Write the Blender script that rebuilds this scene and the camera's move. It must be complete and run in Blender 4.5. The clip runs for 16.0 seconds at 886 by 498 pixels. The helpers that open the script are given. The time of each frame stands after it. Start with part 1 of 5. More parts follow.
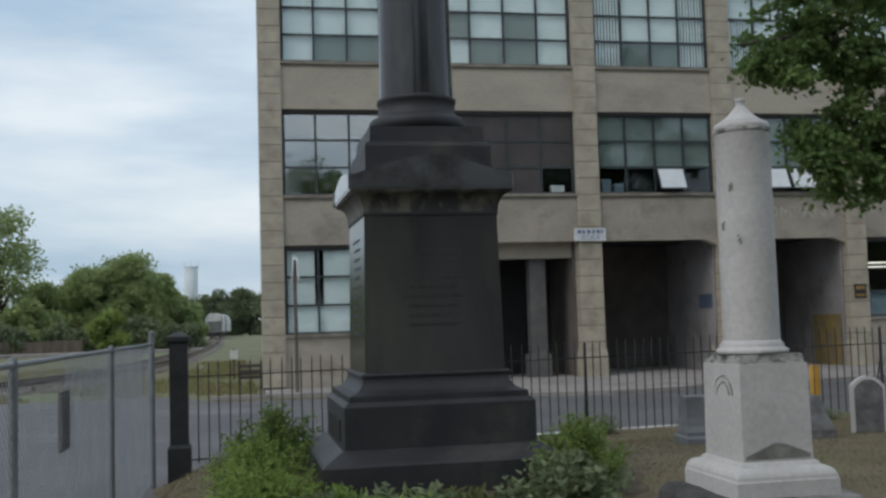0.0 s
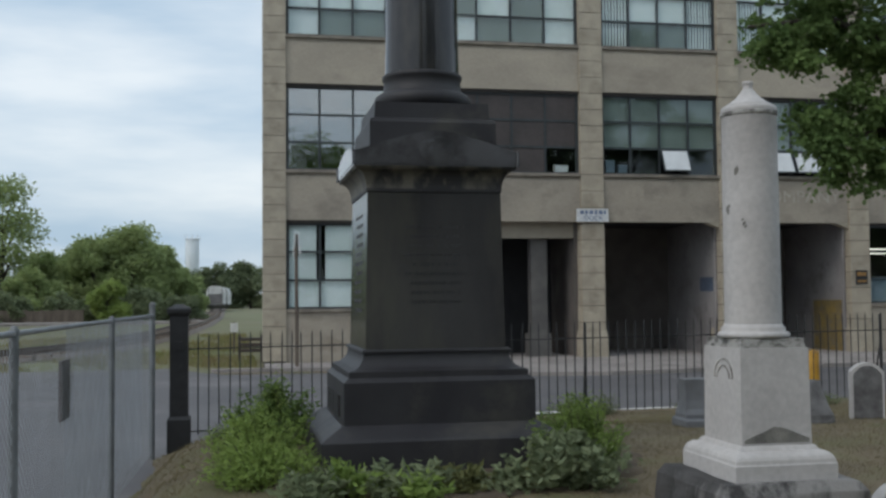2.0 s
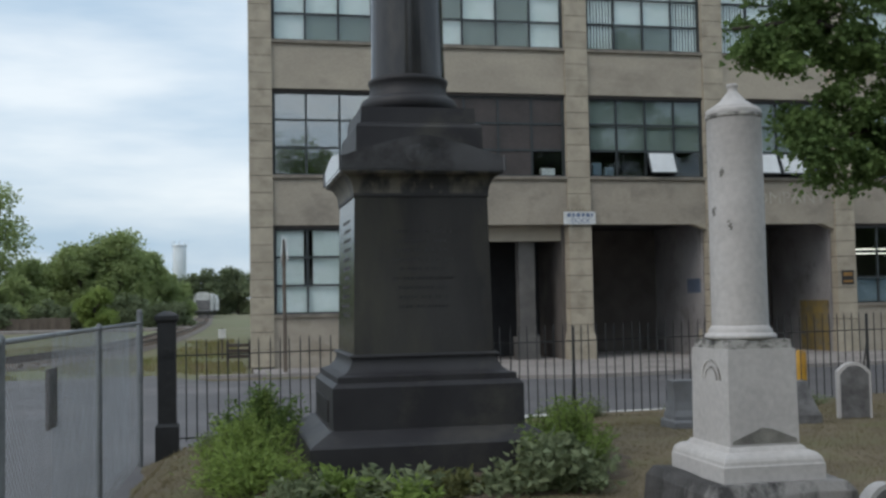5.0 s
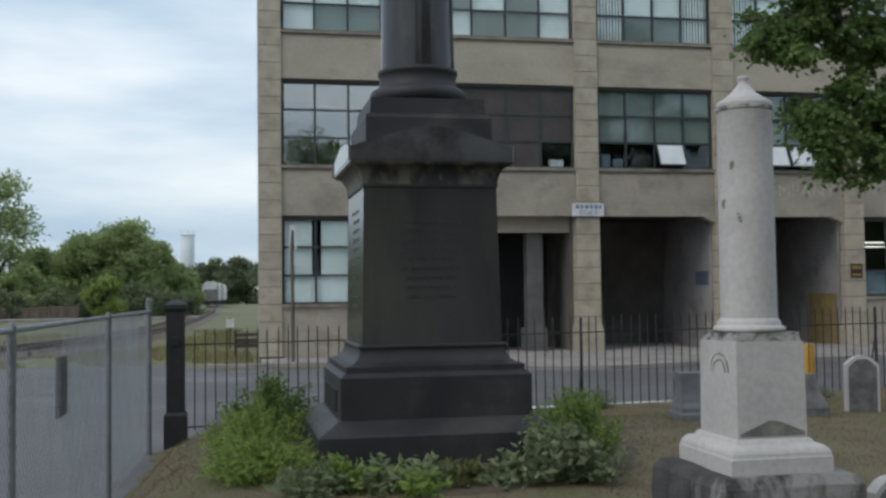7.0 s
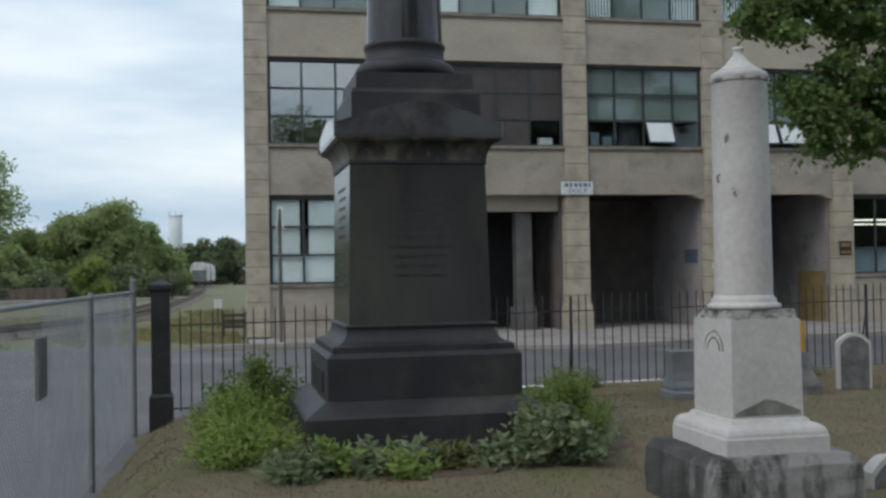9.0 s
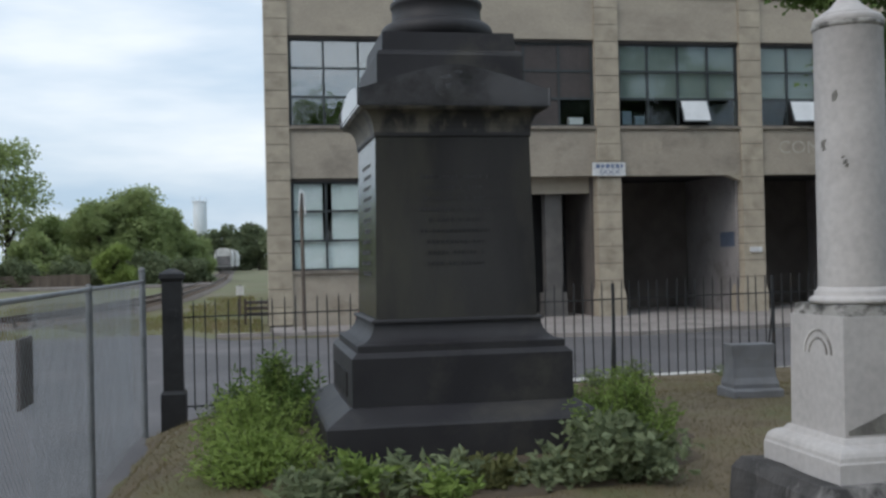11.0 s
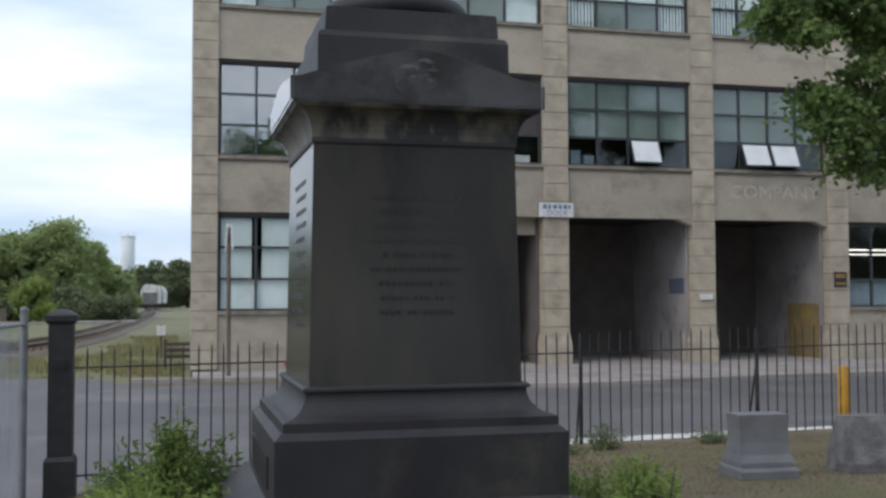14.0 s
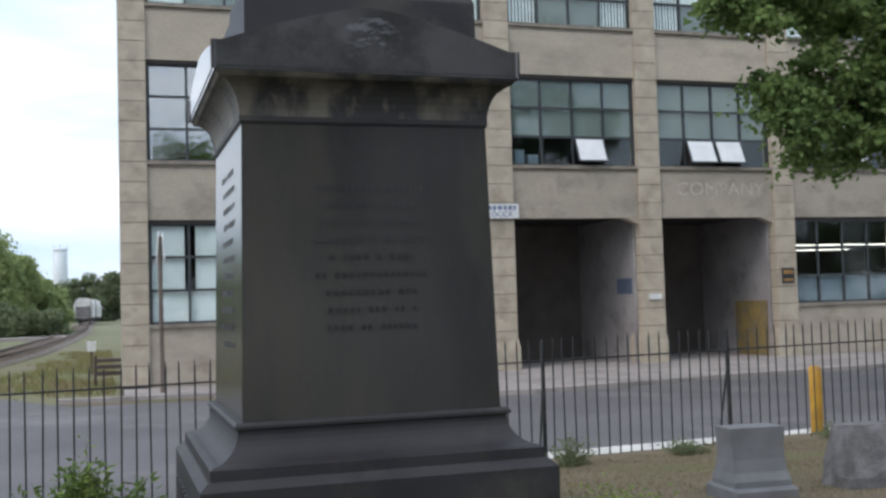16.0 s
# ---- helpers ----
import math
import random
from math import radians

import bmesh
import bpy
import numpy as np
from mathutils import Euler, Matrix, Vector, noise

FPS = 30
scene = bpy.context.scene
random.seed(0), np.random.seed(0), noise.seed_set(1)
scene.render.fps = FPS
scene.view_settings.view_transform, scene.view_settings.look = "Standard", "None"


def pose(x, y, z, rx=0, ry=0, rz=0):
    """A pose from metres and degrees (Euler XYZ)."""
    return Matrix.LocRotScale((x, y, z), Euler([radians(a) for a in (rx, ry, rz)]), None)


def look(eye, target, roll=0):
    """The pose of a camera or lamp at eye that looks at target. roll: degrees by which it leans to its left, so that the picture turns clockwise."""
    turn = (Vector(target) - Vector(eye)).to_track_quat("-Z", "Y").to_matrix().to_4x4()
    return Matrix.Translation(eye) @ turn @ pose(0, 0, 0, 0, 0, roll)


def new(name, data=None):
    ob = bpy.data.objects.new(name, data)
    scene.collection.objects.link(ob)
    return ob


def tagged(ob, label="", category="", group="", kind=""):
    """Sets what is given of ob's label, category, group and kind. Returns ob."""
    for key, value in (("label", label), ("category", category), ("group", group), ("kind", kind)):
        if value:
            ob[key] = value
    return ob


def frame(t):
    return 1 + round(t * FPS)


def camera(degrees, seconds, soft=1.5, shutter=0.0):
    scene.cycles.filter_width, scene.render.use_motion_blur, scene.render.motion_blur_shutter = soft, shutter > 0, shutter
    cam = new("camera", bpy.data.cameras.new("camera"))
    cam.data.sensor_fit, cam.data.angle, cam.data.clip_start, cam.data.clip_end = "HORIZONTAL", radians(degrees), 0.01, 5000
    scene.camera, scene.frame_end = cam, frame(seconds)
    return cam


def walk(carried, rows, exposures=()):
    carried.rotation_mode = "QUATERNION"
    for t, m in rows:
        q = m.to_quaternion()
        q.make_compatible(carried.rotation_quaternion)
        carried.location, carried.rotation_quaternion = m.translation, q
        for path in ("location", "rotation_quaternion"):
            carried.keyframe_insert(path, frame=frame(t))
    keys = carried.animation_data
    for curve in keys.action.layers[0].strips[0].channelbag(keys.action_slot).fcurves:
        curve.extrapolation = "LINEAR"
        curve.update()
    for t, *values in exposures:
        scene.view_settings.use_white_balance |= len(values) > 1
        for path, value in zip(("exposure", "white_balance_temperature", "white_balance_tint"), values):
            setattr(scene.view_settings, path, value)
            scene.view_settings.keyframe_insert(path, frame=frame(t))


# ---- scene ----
cam = camera(45.3, 16.0, soft=2.7)

PATH = [
    (0, (-1.416, -0.684, 1.977), (-1.028, 1.273, 2.112), -1.7),
    (0.5, (-1.423, -0.68, 1.979), (-1.036, 1.279, 2.086), -1.0),
    (1, (-1.419, -0.662, 1.979), (-1.036, 1.299, 2.06), -0.4),
    (1.5, (-1.421, -0.67, 1.976), (-1.033, 1.29, 2.062), -0.6),
    (2, (-1.423, -0.668, 1.977), (-1.038, 1.293, 2.07), -0.5),
    (2.5, (-1.42, -0.677, 1.979), (-1.026, 1.281, 2.086), -0.5),
    (3, (-1.417, -0.676, 1.978), (-1.02, 1.281, 2.085), -0.6),
    (3.5, (-1.422, -0.676, 1.974), (-1.024, 1.281, 2.081), -0.8),
    (4, (-1.42, -0.661, 1.983), (-1.011, 1.293, 2.098), -1.1),
    (6.5, (-1.424, -0.694, 1.976), (-1.027, 1.265, 2.049), -0.8),
    (7, (-1.432, -0.682, 1.98), (-1.039, 1.277, 2.063), -0.7),
    (7.5, (-1.449, -0.682, 1.977), (-1.037, 1.273, 2.074), -0.8),
    (8, (-1.474, -0.684, 1.975), (-1.081, 1.274, 2.078), -0.4),
    (8.5, (-1.463, -0.672, 1.973), (-1.051, 1.284, 2.049), -1.2),
    (8.7, (-1.435, -0.618, 1.968), (-1.022, 1.338, 2.028), -1.0),
    (10.8, (-1.285, 0.441, 2.004), (-0.874, 2.398, 2.019), -1.4),
    (11, (-1.275, 0.607, 1.994), (-0.906, 2.572, 2.01), -1.3),
    (11.5, (-1.197, 0.953, 1.996), (-0.909, 2.932, 2.019), 1.2),
    (12, (-1.168, 1.256, 2.012), (-0.803, 3.221, 2.095), 1.9),
    (12.5, (-1.179, 1.58, 2.015), (-0.697, 3.519, 2.086), -1.1),
    (13, (-1.111, 1.933, 2.011), (-0.652, 3.878, 2.099), -0.5),
    (13.5, (-1.043, 2.257, 2.03), (-0.6, 4.206, 2.086), 1.4),
    (14, (-1.05, 2.579, 2.033), (-0.557, 4.515, 2.125), -0.2),
    (14.5, (-1.029, 2.853, 2.032), (-0.47, 4.772, 2.107), -1.0),
    (15, (-0.898, 3.151, 2.061), (-0.341, 5.066, 2.199), 0.3),
    (15.5, (-0.85, 3.394, 2.06), (-0.315, 5.32, 2.136), 0.3),
    (16, (-0.88, 3.642, 2.057), (-0.277, 5.546, 2.157), -1.7),
]
EXPOSURES = [(0, -0.09, 6500, 10), (4, 0.02, 6500, 10), (8.5, 0.05, 6500, 10), (11, 0.12, 6500, 12), (12.5, 0.18, 6500, 13), (13.5, 0.29, 6500, 15), (14.5, 0.42, 6500, 15), (16, 0.65, 6500, 15)]
walk(cam, [(t, look(eye, target, roll)) for t, eye, target, roll in PATH], EXPOSURES)

# ---- world and light ----
world = bpy.data.worlds.new("overcast_sky")
scene.world = world
world.use_nodes = True
wt = world.node_tree
wt.nodes.clear()
w_out = wt.nodes.new("ShaderNodeOutputWorld")
w_bg = wt.nodes.new("ShaderNodeBackground")
w_bg2 = wt.nodes.new("ShaderNodeBackground")
w_add = wt.nodes.new("ShaderNodeAddShader")
w_sky = wt.nodes.new("ShaderNodeTexSky")
w_sky.sky_type = "NISHITA"
w_sky.sun_disc = False
w_sky.sun_elevation = radians(48)
w_sky.sun_rotation = radians(-120)
w_sky.dust_density = 4.0
w_bg2.inputs["Strength"].default_value = 0.03
w_tc = wt.nodes.new("ShaderNodeTexCoord")
w_map = wt.nodes.new("ShaderNodeMapping")
w_map.inputs["Scale"].default_value = (1.2, 1.2, 5.5)
w_noise = wt.nodes.new("ShaderNodeTexNoise")
w_noise.inputs["Scale"].default_value = 2.6
w_noise.inputs["Detail"].default_value = 5.0
w_noise.inputs["Roughness"].default_value = 0.5
w_ramp = wt.nodes.new("ShaderNodeValToRGB")
w_ramp.color_ramp.elements[0].position = 0.36
w_ramp.color_ramp.elements[0].color = (0.425, 0.57, 0.71, 1)
w_ramp.color_ramp.elements[1].position = 0.68
w_ramp.color_ramp.elements[1].color = (0.80, 0.87, 0.915, 1)
w_bg.inputs["Strength"].default_value = 0.95
wt.links.new(w_tc.outputs["Generated"], w_map.inputs["Vector"])
wt.links.new(w_map.outputs["Vector"], w_noise.inputs["Vector"])
wt.links.new(w_noise.outputs["Fac"], w_ramp.inputs["Fac"])
wt.links.new(w_ramp.outputs["Color"], w_bg.inputs["Color"])
wt.links.new(w_sky.outputs["Color"], w_bg2.inputs["Color"])
wt.links.new(w_bg.outputs["Background"], w_add.inputs[0])
wt.links.new(w_bg2.outputs["Background"], w_add.inputs[1])
wt.links.new(w_add.outputs["Shader"], w_out.inputs["Surface"])

sun = new("sun", bpy.data.lights.new("sun", "SUN"))
sun.data.energy, sun.data.angle, sun.data.color = 0.72, radians(30), (1.0, 0.96, 0.9)
sun.matrix_world = look((-30, -8, 36), (0, 10, 0))


# ---- materials ----
def mat(name, col, col2=None, rough=0.8, metal=0.0, scale=3.0, fine=40.0, bump=0.15, stain=None, stain_scale=0.7, vary=0.0, spec=0.5, island=False, stretch=(1, 1, 1), lo=0.35, hi=0.65, slo=0.52, shi=0.68):
    m = bpy.data.materials.new(name)
    m.use_nodes = True
    t = m.node_tree
    b = t.nodes["Principled BSDF"]
    b.inputs["Roughness"].default_value = rough
    b.inputs["Metallic"].default_value = metal
    b.inputs["Specular IOR Level"].default_value = spec
    tc = t.nodes.new("ShaderNodeTexCoord")
    geo = t.nodes.new("ShaderNodeNewGeometry")
    mp = t.nodes.new("ShaderNodeMapping")
    mp.inputs["Scale"].default_value = stretch
    t.links.new(geo.outputs["Position"], mp.inputs["Vector"])
    n1 = t.nodes.new("ShaderNodeTexNoise")
    n1.inputs["Scale"].default_value, n1.inputs["Detail"].default_value = scale, 6.0
    t.links.new(mp.outputs["Vector"], n1.inputs["Vector"])
    ramp = t.nodes.new("ShaderNodeValToRGB")
    c2 = col2 or tuple(c * 0.8 for c in col)
    ramp.color_ramp.elements[0].position, ramp.color_ramp.elements[0].color = lo, (*c2, 1)
    ramp.color_ramp.elements[1].position, ramp.color_ramp.elements[1].color = hi, (*col, 1)
    t.links.new(n1.outputs["Fac"], ramp.inputs["Fac"])
    out = ramp.outputs["Color"]
    n2 = t.nodes.new("ShaderNodeTexNoise")
    n2.inputs["Scale"].default_value, n2.inputs["Detail"].default_value = fine, 4.0
    t.links.new(mp.outputs["Vector"], n2.inputs["Vector"])
    # fine grain
    mr = t.nodes.new("ShaderNodeMapRange")
    mr.inputs["From Min"].default_value, mr.inputs["From Max"].default_value = 0.3, 0.7
    mr.inputs["To Min"].default_value, mr.inputs["To Max"].default_value = 0.91, 1.08
    t.links.new(n2.outputs["Fac"], mr.inputs["Value"])
    mul = t.nodes.new("ShaderNodeVectorMath")
    mul.operation = "SCALE"
    t.links.new(out, mul.inputs[0])
    t.links.new(mr.outputs["Result"], mul.inputs["Scale"])
    out = mul.outputs["Vector"]
    if stain:
        n3 = t.nodes.new("ShaderNodeTexNoise")
        n3.inputs["Scale"].default_value, n3.inputs["Detail"].default_value = stain_scale, 8.0
        n3.inputs["Roughness"].default_value = 0.65
        t.links.new(mp.outputs["Vector"], n3.inputs["Vector"])
        r3 = t.nodes.new("ShaderNodeMapRange")
        r3.inputs["From Min"].default_value, r3.inputs["From Max"].default_value = slo, shi
        t.links.new(n3.outputs["Fac"], r3.inputs["Value"])
        mx = t.nodes.new("ShaderNodeMix")
        mx.data_type = "RGBA"
        t.links.new(r3.outputs["Result"], mx.inputs["Factor"])
        t.links.new(out, mx.inputs["A"])
        mx.inputs["B"].default_value = (*stain, 1)
        out = mx.outputs["Result"]
    if vary:
        hsv = t.nodes.new("ShaderNodeHueSaturation")
        if island:
            src = geo.outputs["Random Per Island"]
        else:
            oi = t.nodes.new("ShaderNodeObjectInfo")
            src = oi.outputs["Random"]
        vr = t.nodes.new("ShaderNodeMapRange")
        vr.inputs["To Min"].default_value, vr.inputs["To Max"].default_value = 1 - vary, 1 + vary
        t.links.new(src, vr.inputs["Value"])
        t.links.new(vr.outputs["Result"], hsv.inputs["Value"])
        t.links.new(out, hsv.inputs["Color"])
        out = hsv.outputs["Color"]
    t.links.new(out, b.inputs["Base Color"])
    if bump:
        bp = t.nodes.new("ShaderNodeBump")
        bp.inputs["Strength"].default_value, bp.inputs["Distance"].default_value = bump, 0.02
        t.links.new(n2.outputs["Fac"], bp.inputs["Height"])
        t.links.new(bp.outputs["Normal"], b.inputs["Normal"])
    return m


def leaf_mat(name, col, col2, vary=0.16, trans=0.35):
    m = mat(name, col, col2, rough=0.75, scale=0.8, fine=12, bump=0, vary=vary, island=True, spec=0.18)
    t = m.node_tree
    b = t.nodes["Principled BSDF"]
    src = b.inputs["Base Color"].links[0].from_socket
    tr = t.nodes.new("ShaderNodeBsdfTranslucent")
    mx = t.nodes.new("ShaderNodeMixShader")
    mx.inputs["Fac"].default_value = trans
    t.links.new(src, tr.inputs["Color"])
    o = t.nodes["Material Output"]
    t.links.new(b.outputs["BSDF"], mx.inputs[1])
    t.links.new(tr.outputs["BSDF"], mx.inputs[2])
    t.links.new(mx.outputs["Shader"], o.inputs["Surface"])
    return m


def glass_mat(name, tint=(0.94, 0.97, 0.97), rough=0.03, share=0.05):
    m = bpy.data.materials.new(name)
    m.use_nodes = True
    t = m.node_tree
    t.nodes.remove(t.nodes["Principled BSDF"])
    tr = t.nodes.new("ShaderNodeBsdfTransparent")
    tr.inputs["Color"].default_value = (*tint, 1)
    gl = t.nodes.new("ShaderNodeBsdfGlossy")
    gl.inputs["Roughness"].default_value = rough
    mx = t.nodes.new("ShaderNodeMixShader")
    geo = t.nodes.new("ShaderNodeNewGeometry")
    nz = t.nodes.new("ShaderNodeTexNoise")
    nz.inputs["Scale"].default_value = 1.6
    t.links.new(geo.outputs["Position"], nz.inputs["Vector"])
    bp = t.nodes.new("ShaderNodeBump")
    bp.inputs["Strength"].default_value, bp.inputs["Distance"].default_value = 0.25, 0.02
    t.links.new(nz.outputs["Fac"], bp.inputs["Height"])
    t.links.new(bp.outputs["Normal"], gl.inputs["Normal"])
    mx.inputs["Fac"].default_value = share
    t.links.new(tr.outputs["BSDF"], mx.inputs[1])
    t.links.new(gl.outputs["BSDF"], mx.inputs[2])
    t.links.new(mx.outputs["Shader"], t.nodes["Material Output"].inputs["Surface"])
    return m


M = {}
M["granite"] = mat("dark_polished_granite", (0.036, 0.034, 0.035), (0.023, 0.022, 0.024), rough=0.15, scale=2.0, fine=160, bump=0.012, stain=(0.056, 0.053, 0.045), stain_scale=1.3, stretch=(1, 1, 0.3), spec=0.5)
M["granite_die"] = mat("dark_dressed_granite", (0.045, 0.044, 0.0435), (0.03, 0.029, 0.03), rough=0.2, scale=1.6, fine=160, bump=0.015, stain=(0.064, 0.062, 0.05), stain_scale=1.1, stretch=(1.2, 1.2, 0.35), spec=0.24, slo=0.48, shi=0.72)
M["granite_cornice"] = mat("grey_polished_granite", (0.08, 0.079, 0.083), (0.056, 0.055, 0.058), rough=0.13, scale=3.0, fine=140, bump=0.012, stain=(0.03, 0.029, 0.03), stain_scale=2.2, slo=0.5, shi=0.7, spec=0.55)
M["granite_rough"] = mat("hammered_granite", (0.037, 0.036, 0.038), (0.023, 0.022, 0.025), rough=0.55, scale=2.0, fine=120, bump=0.08, stain=(0.055, 0.052, 0.047), stain_scale=1.8, spec=0.3)
M["granite_pale"] = mat("weathered_granite", (0.125, 0.112, 0.088), (0.024, 0.023, 0.024), rough=0.6, scale=5.5, fine=120, bump=0.1, stain=(0.17, 0.14, 0.105), stain_scale=7, slo=0.56, shi=0.68, stretch=(1, 1, 0.45), lo=0.41, hi=0.57)
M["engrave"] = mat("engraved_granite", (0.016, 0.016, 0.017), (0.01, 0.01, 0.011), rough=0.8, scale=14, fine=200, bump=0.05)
# lighter copy of the engraving colour, for letters on the lit left face
M["engrave_lit"] = mat("engraved_lit_side", (0.04, 0.039, 0.04), rough=0.45, scale=14, fine=200, bump=0.05)
M["marble"] = mat("white_marble", (0.505, 0.482, 0.467), (0.44, 0.418, 0.404), rough=0.7, scale=3.0, fine=26, bump=0.06, stain=(0.34, 0.318, 0.292), stain_scale=2.6, slo=0.68, shi=0.88)
M["marble_dirty"] = mat("blackened_white_marble", (0.43, 0.417, 0.396), (0.344, 0.331, 0.31), rough=0.8, scale=4.0, fine=70, bump=0.2, stain=(0.0946, 0.0903, 0.0817), stain_scale=7, slo=0.47, shi=0.58, stretch=(1, 1, 1.6))
M["marble_grime"] = mat("blackened_marble", (0.238, 0.23, 0.204), (0.128, 0.122, 0.111), rough=0.85, scale=9, fine=80, bump=0.3)
M["darkstone"] = mat("blackened_stone_block", (0.0735, 0.07, 0.0686), (0.035, 0.0336, 0.0329), rough=0.85, scale=5, fine=60, bump=0.4, stain=(0.24, 0.23, 0.22), stain_scale=2.6, slo=0.5, shi=0.6, stretch=(1, 1, 0.3))
M["graystone"] = mat("gray_granite_stone", (0.175, 0.177, 0.185), (0.135, 0.137, 0.144), rough=0.6, scale=5, fine=150, bump=0.12, stain=(0.14, 0.135, 0.13), stain_scale=3)
M["rockface"] = mat("rough_dark_gravestone", (0.17, 0.165, 0.165), (0.085, 0.082, 0.082), rough=0.85, scale=6, fine=50, bump=0.5)
M["oldmarble"] = mat("stained_marble_tablet", (0.60, 0.58, 0.55), (0.20, 0.185, 0.17), rough=0.8, scale=3.2, fine=70, bump=0.2, lo=0.42, hi=0.56)
M["concrete"] = mat("limestone_concrete", (0.39, 0.345, 0.28), (0.325, 0.285, 0.232), rough=0.9, scale=1.1, fine=30, bump=0.15, stain=(0.248, 0.211, 0.165), stain_scale=0.8, stretch=(1, 1, 1.6))
M["spandrel"] = mat("spandrel_concrete", (0.425, 0.374, 0.298), (0.36, 0.316, 0.254), rough=0.9, scale=0.7, fine=20, bump=0.2, stain=(0.27, 0.236, 0.192), stain_scale=1.0, stretch=(0.7, 1, 1.5), slo=0.52, shi=0.78)
# darker tone of the spandrel concrete, for the lowest band
M["lower_band"] = mat("darker_band_concrete", (0.375, 0.33, 0.266), (0.315, 0.277, 0.226), rough=0.9, scale=0.8, fine=20, bump=0.2, stain=(0.215, 0.19, 0.16), stain_scale=1.1, stretch=(0.8, 1, 1.2), slo=0.5, shi=0.74)
M["block"] = mat("cast_stone_block", (0.45, 0.395, 0.308), (0.365, 0.32, 0.25), rough=0.9, scale=2.2, fine=40, bump=0.2, vary=0.06, stain=(0.30, 0.26, 0.20), stain_scale=1.4)
M["joint"] = mat("dark_joint", (0.11, 0.1, 0.085), rough=0.95, fine=30)
M["sill"] = mat("sill_concrete", (0.289, 0.254, 0.208), (0.185, 0.161, 0.134), rough=0.9, scale=2, fine=30, bump=0.25)
M["rust"] = mat("rusty_lintel", (0.05, 0.042, 0.037), (0.035, 0.03, 0.028), rough=0.8, scale=4, fine=40)
M["dockwall"] = mat("painted_dock_wall", (0.34, 0.32, 0.315), (0.25, 0.235, 0.236), rough=0.85, scale=0.7, fine=20, bump=0.1, stain=(0.18, 0.165, 0.16), stain_scale=0.9)
# post concrete darkened in colour for the shade inside the entrance
M["postgray"] = mat("shaded_concrete_post", (0.147, 0.14, 0.133), (0.105, 0.101, 0.098), rough=0.9, scale=2)
# dock backs and one entry wall: shade of the recess put into the colour
M["recess_shade"] = mat("recess_shade_wall", (0.15, 0.132, 0.12), (0.09, 0.08, 0.073), rough=0.9, scale=0.8, bump=0)
# near-black for rooms, dock ceilings and entrance back: shade put into colour
M["dark"] = mat("unlit_interior", (0.03, 0.03, 0.032), rough=0.9, bump=0)
M["frame"] = mat("steel_window_frame", (0.045, 0.055, 0.058), (0.03, 0.037, 0.04), rough=0.55, scale=6, fine=60, bump=0.05)
M["glass"] = glass_mat("window_glass")
M["blind"] = mat("white_window_blind", (0.858, 0.88, 0.871), (0.728, 0.78, 0.747), rough=0.8, scale=0.9, fine=9, bump=0.03)
M["tealblind"] = mat("gray_green_blind", (0.225, 0.262, 0.235), (0.18, 0.212, 0.19), rough=0.75, scale=0.8, fine=9, bump=0.03)
M["brownpane"] = mat("brown_screen", (0.072, 0.06, 0.057), (0.055, 0.047, 0.045), rough=0.7, scale=1.5, fine=12, bump=0)
M["bluepanel"] = mat("blue_gray_panel", (0.20, 0.255, 0.30), (0.15, 0.20, 0.24), rough=0.6, scale=1.5, fine=12, bump=0)
M["asphalt"] = mat("worn_asphalt", (0.1302, 0.1256, 0.1293), (0.09951, 0.09579, 0.09951), rough=0.85, scale=0.35, fine=45, bump=0.3, stain=(0.1739, 0.1637, 0.1655), stain_scale=0.25)
M["walk"] = mat("pavement_concrete", (0.343, 0.31, 0.293), (0.261, 0.238, 0.225), rough=0.9, scale=0.8, fine=30, bump=0.2, stain=(0.198, 0.178, 0.17), stain_scale=0.5)
M["coping"] = mat("white_coping", (0.6244, 0.6149, 0.5771), (0.473, 0.4635, 0.4352), rough=0.85, scale=1.5, fine=40, bump=0.2)
M["grassground"] = mat("dry_grass_ground", (0.168, 0.132, 0.083), (0.114, 0.089, 0.054), rough=0.95, scale=1.6, fine=30, bump=0.6, stain=(0.092, 0.098, 0.038), stain_scale=0.8, slo=0.48, shi=0.66)
M["greenground"] = mat("rough_grass_field", (0.135, 0.155, 0.066), (0.165, 0.15, 0.085), rough=0.95, scale=0.15, fine=6, bump=0.5, stain=(0.19, 0.168, 0.125), stain_scale=0.09)
M["soil"] = mat("bare_soil", (0.1125, 0.08296, 0.05175), (0.06875, 0.05124, 0.0345), rough=0.95, scale=3, fine=40, bump=0.5)
M["iron"] = mat("black_painted_iron", (0.022, 0.022, 0.024), (0.014, 0.014, 0.015), rough=0.5, scale=8, fine=80, bump=0.1, stain=(0.05, 0.04, 0.033), stain_scale=4, slo=0.6)
M["galv"] = mat("galvanised_steel", (0.33, 0.345, 0.36), (0.25, 0.262, 0.275), rough=0.55, metal=0.35, scale=5, fine=60, bump=0.05)
M["dullgalv"] = mat("dull_galvanised_post", (0.2, 0.21, 0.215), (0.14, 0.148, 0.152), rough=0.65, metal=0.2, scale=5, fine=60, bump=0.05)
M["wire"] = mat("galvanised_wire", (0.34, 0.36, 0.385), rough=0.6, metal=0.2, bump=0)
M["brownplate"] = mat("brown_painted_board", (0.075, 0.058, 0.05), rough=0.7, scale=4)
M["dullyellow"] = mat("worn_yellow_paint", (0.288, 0.205, 0.063), (0.192, 0.148, 0.072), rough=0.8, scale=2.5, stain=(0.16, 0.148, 0.135), stain_scale=2)
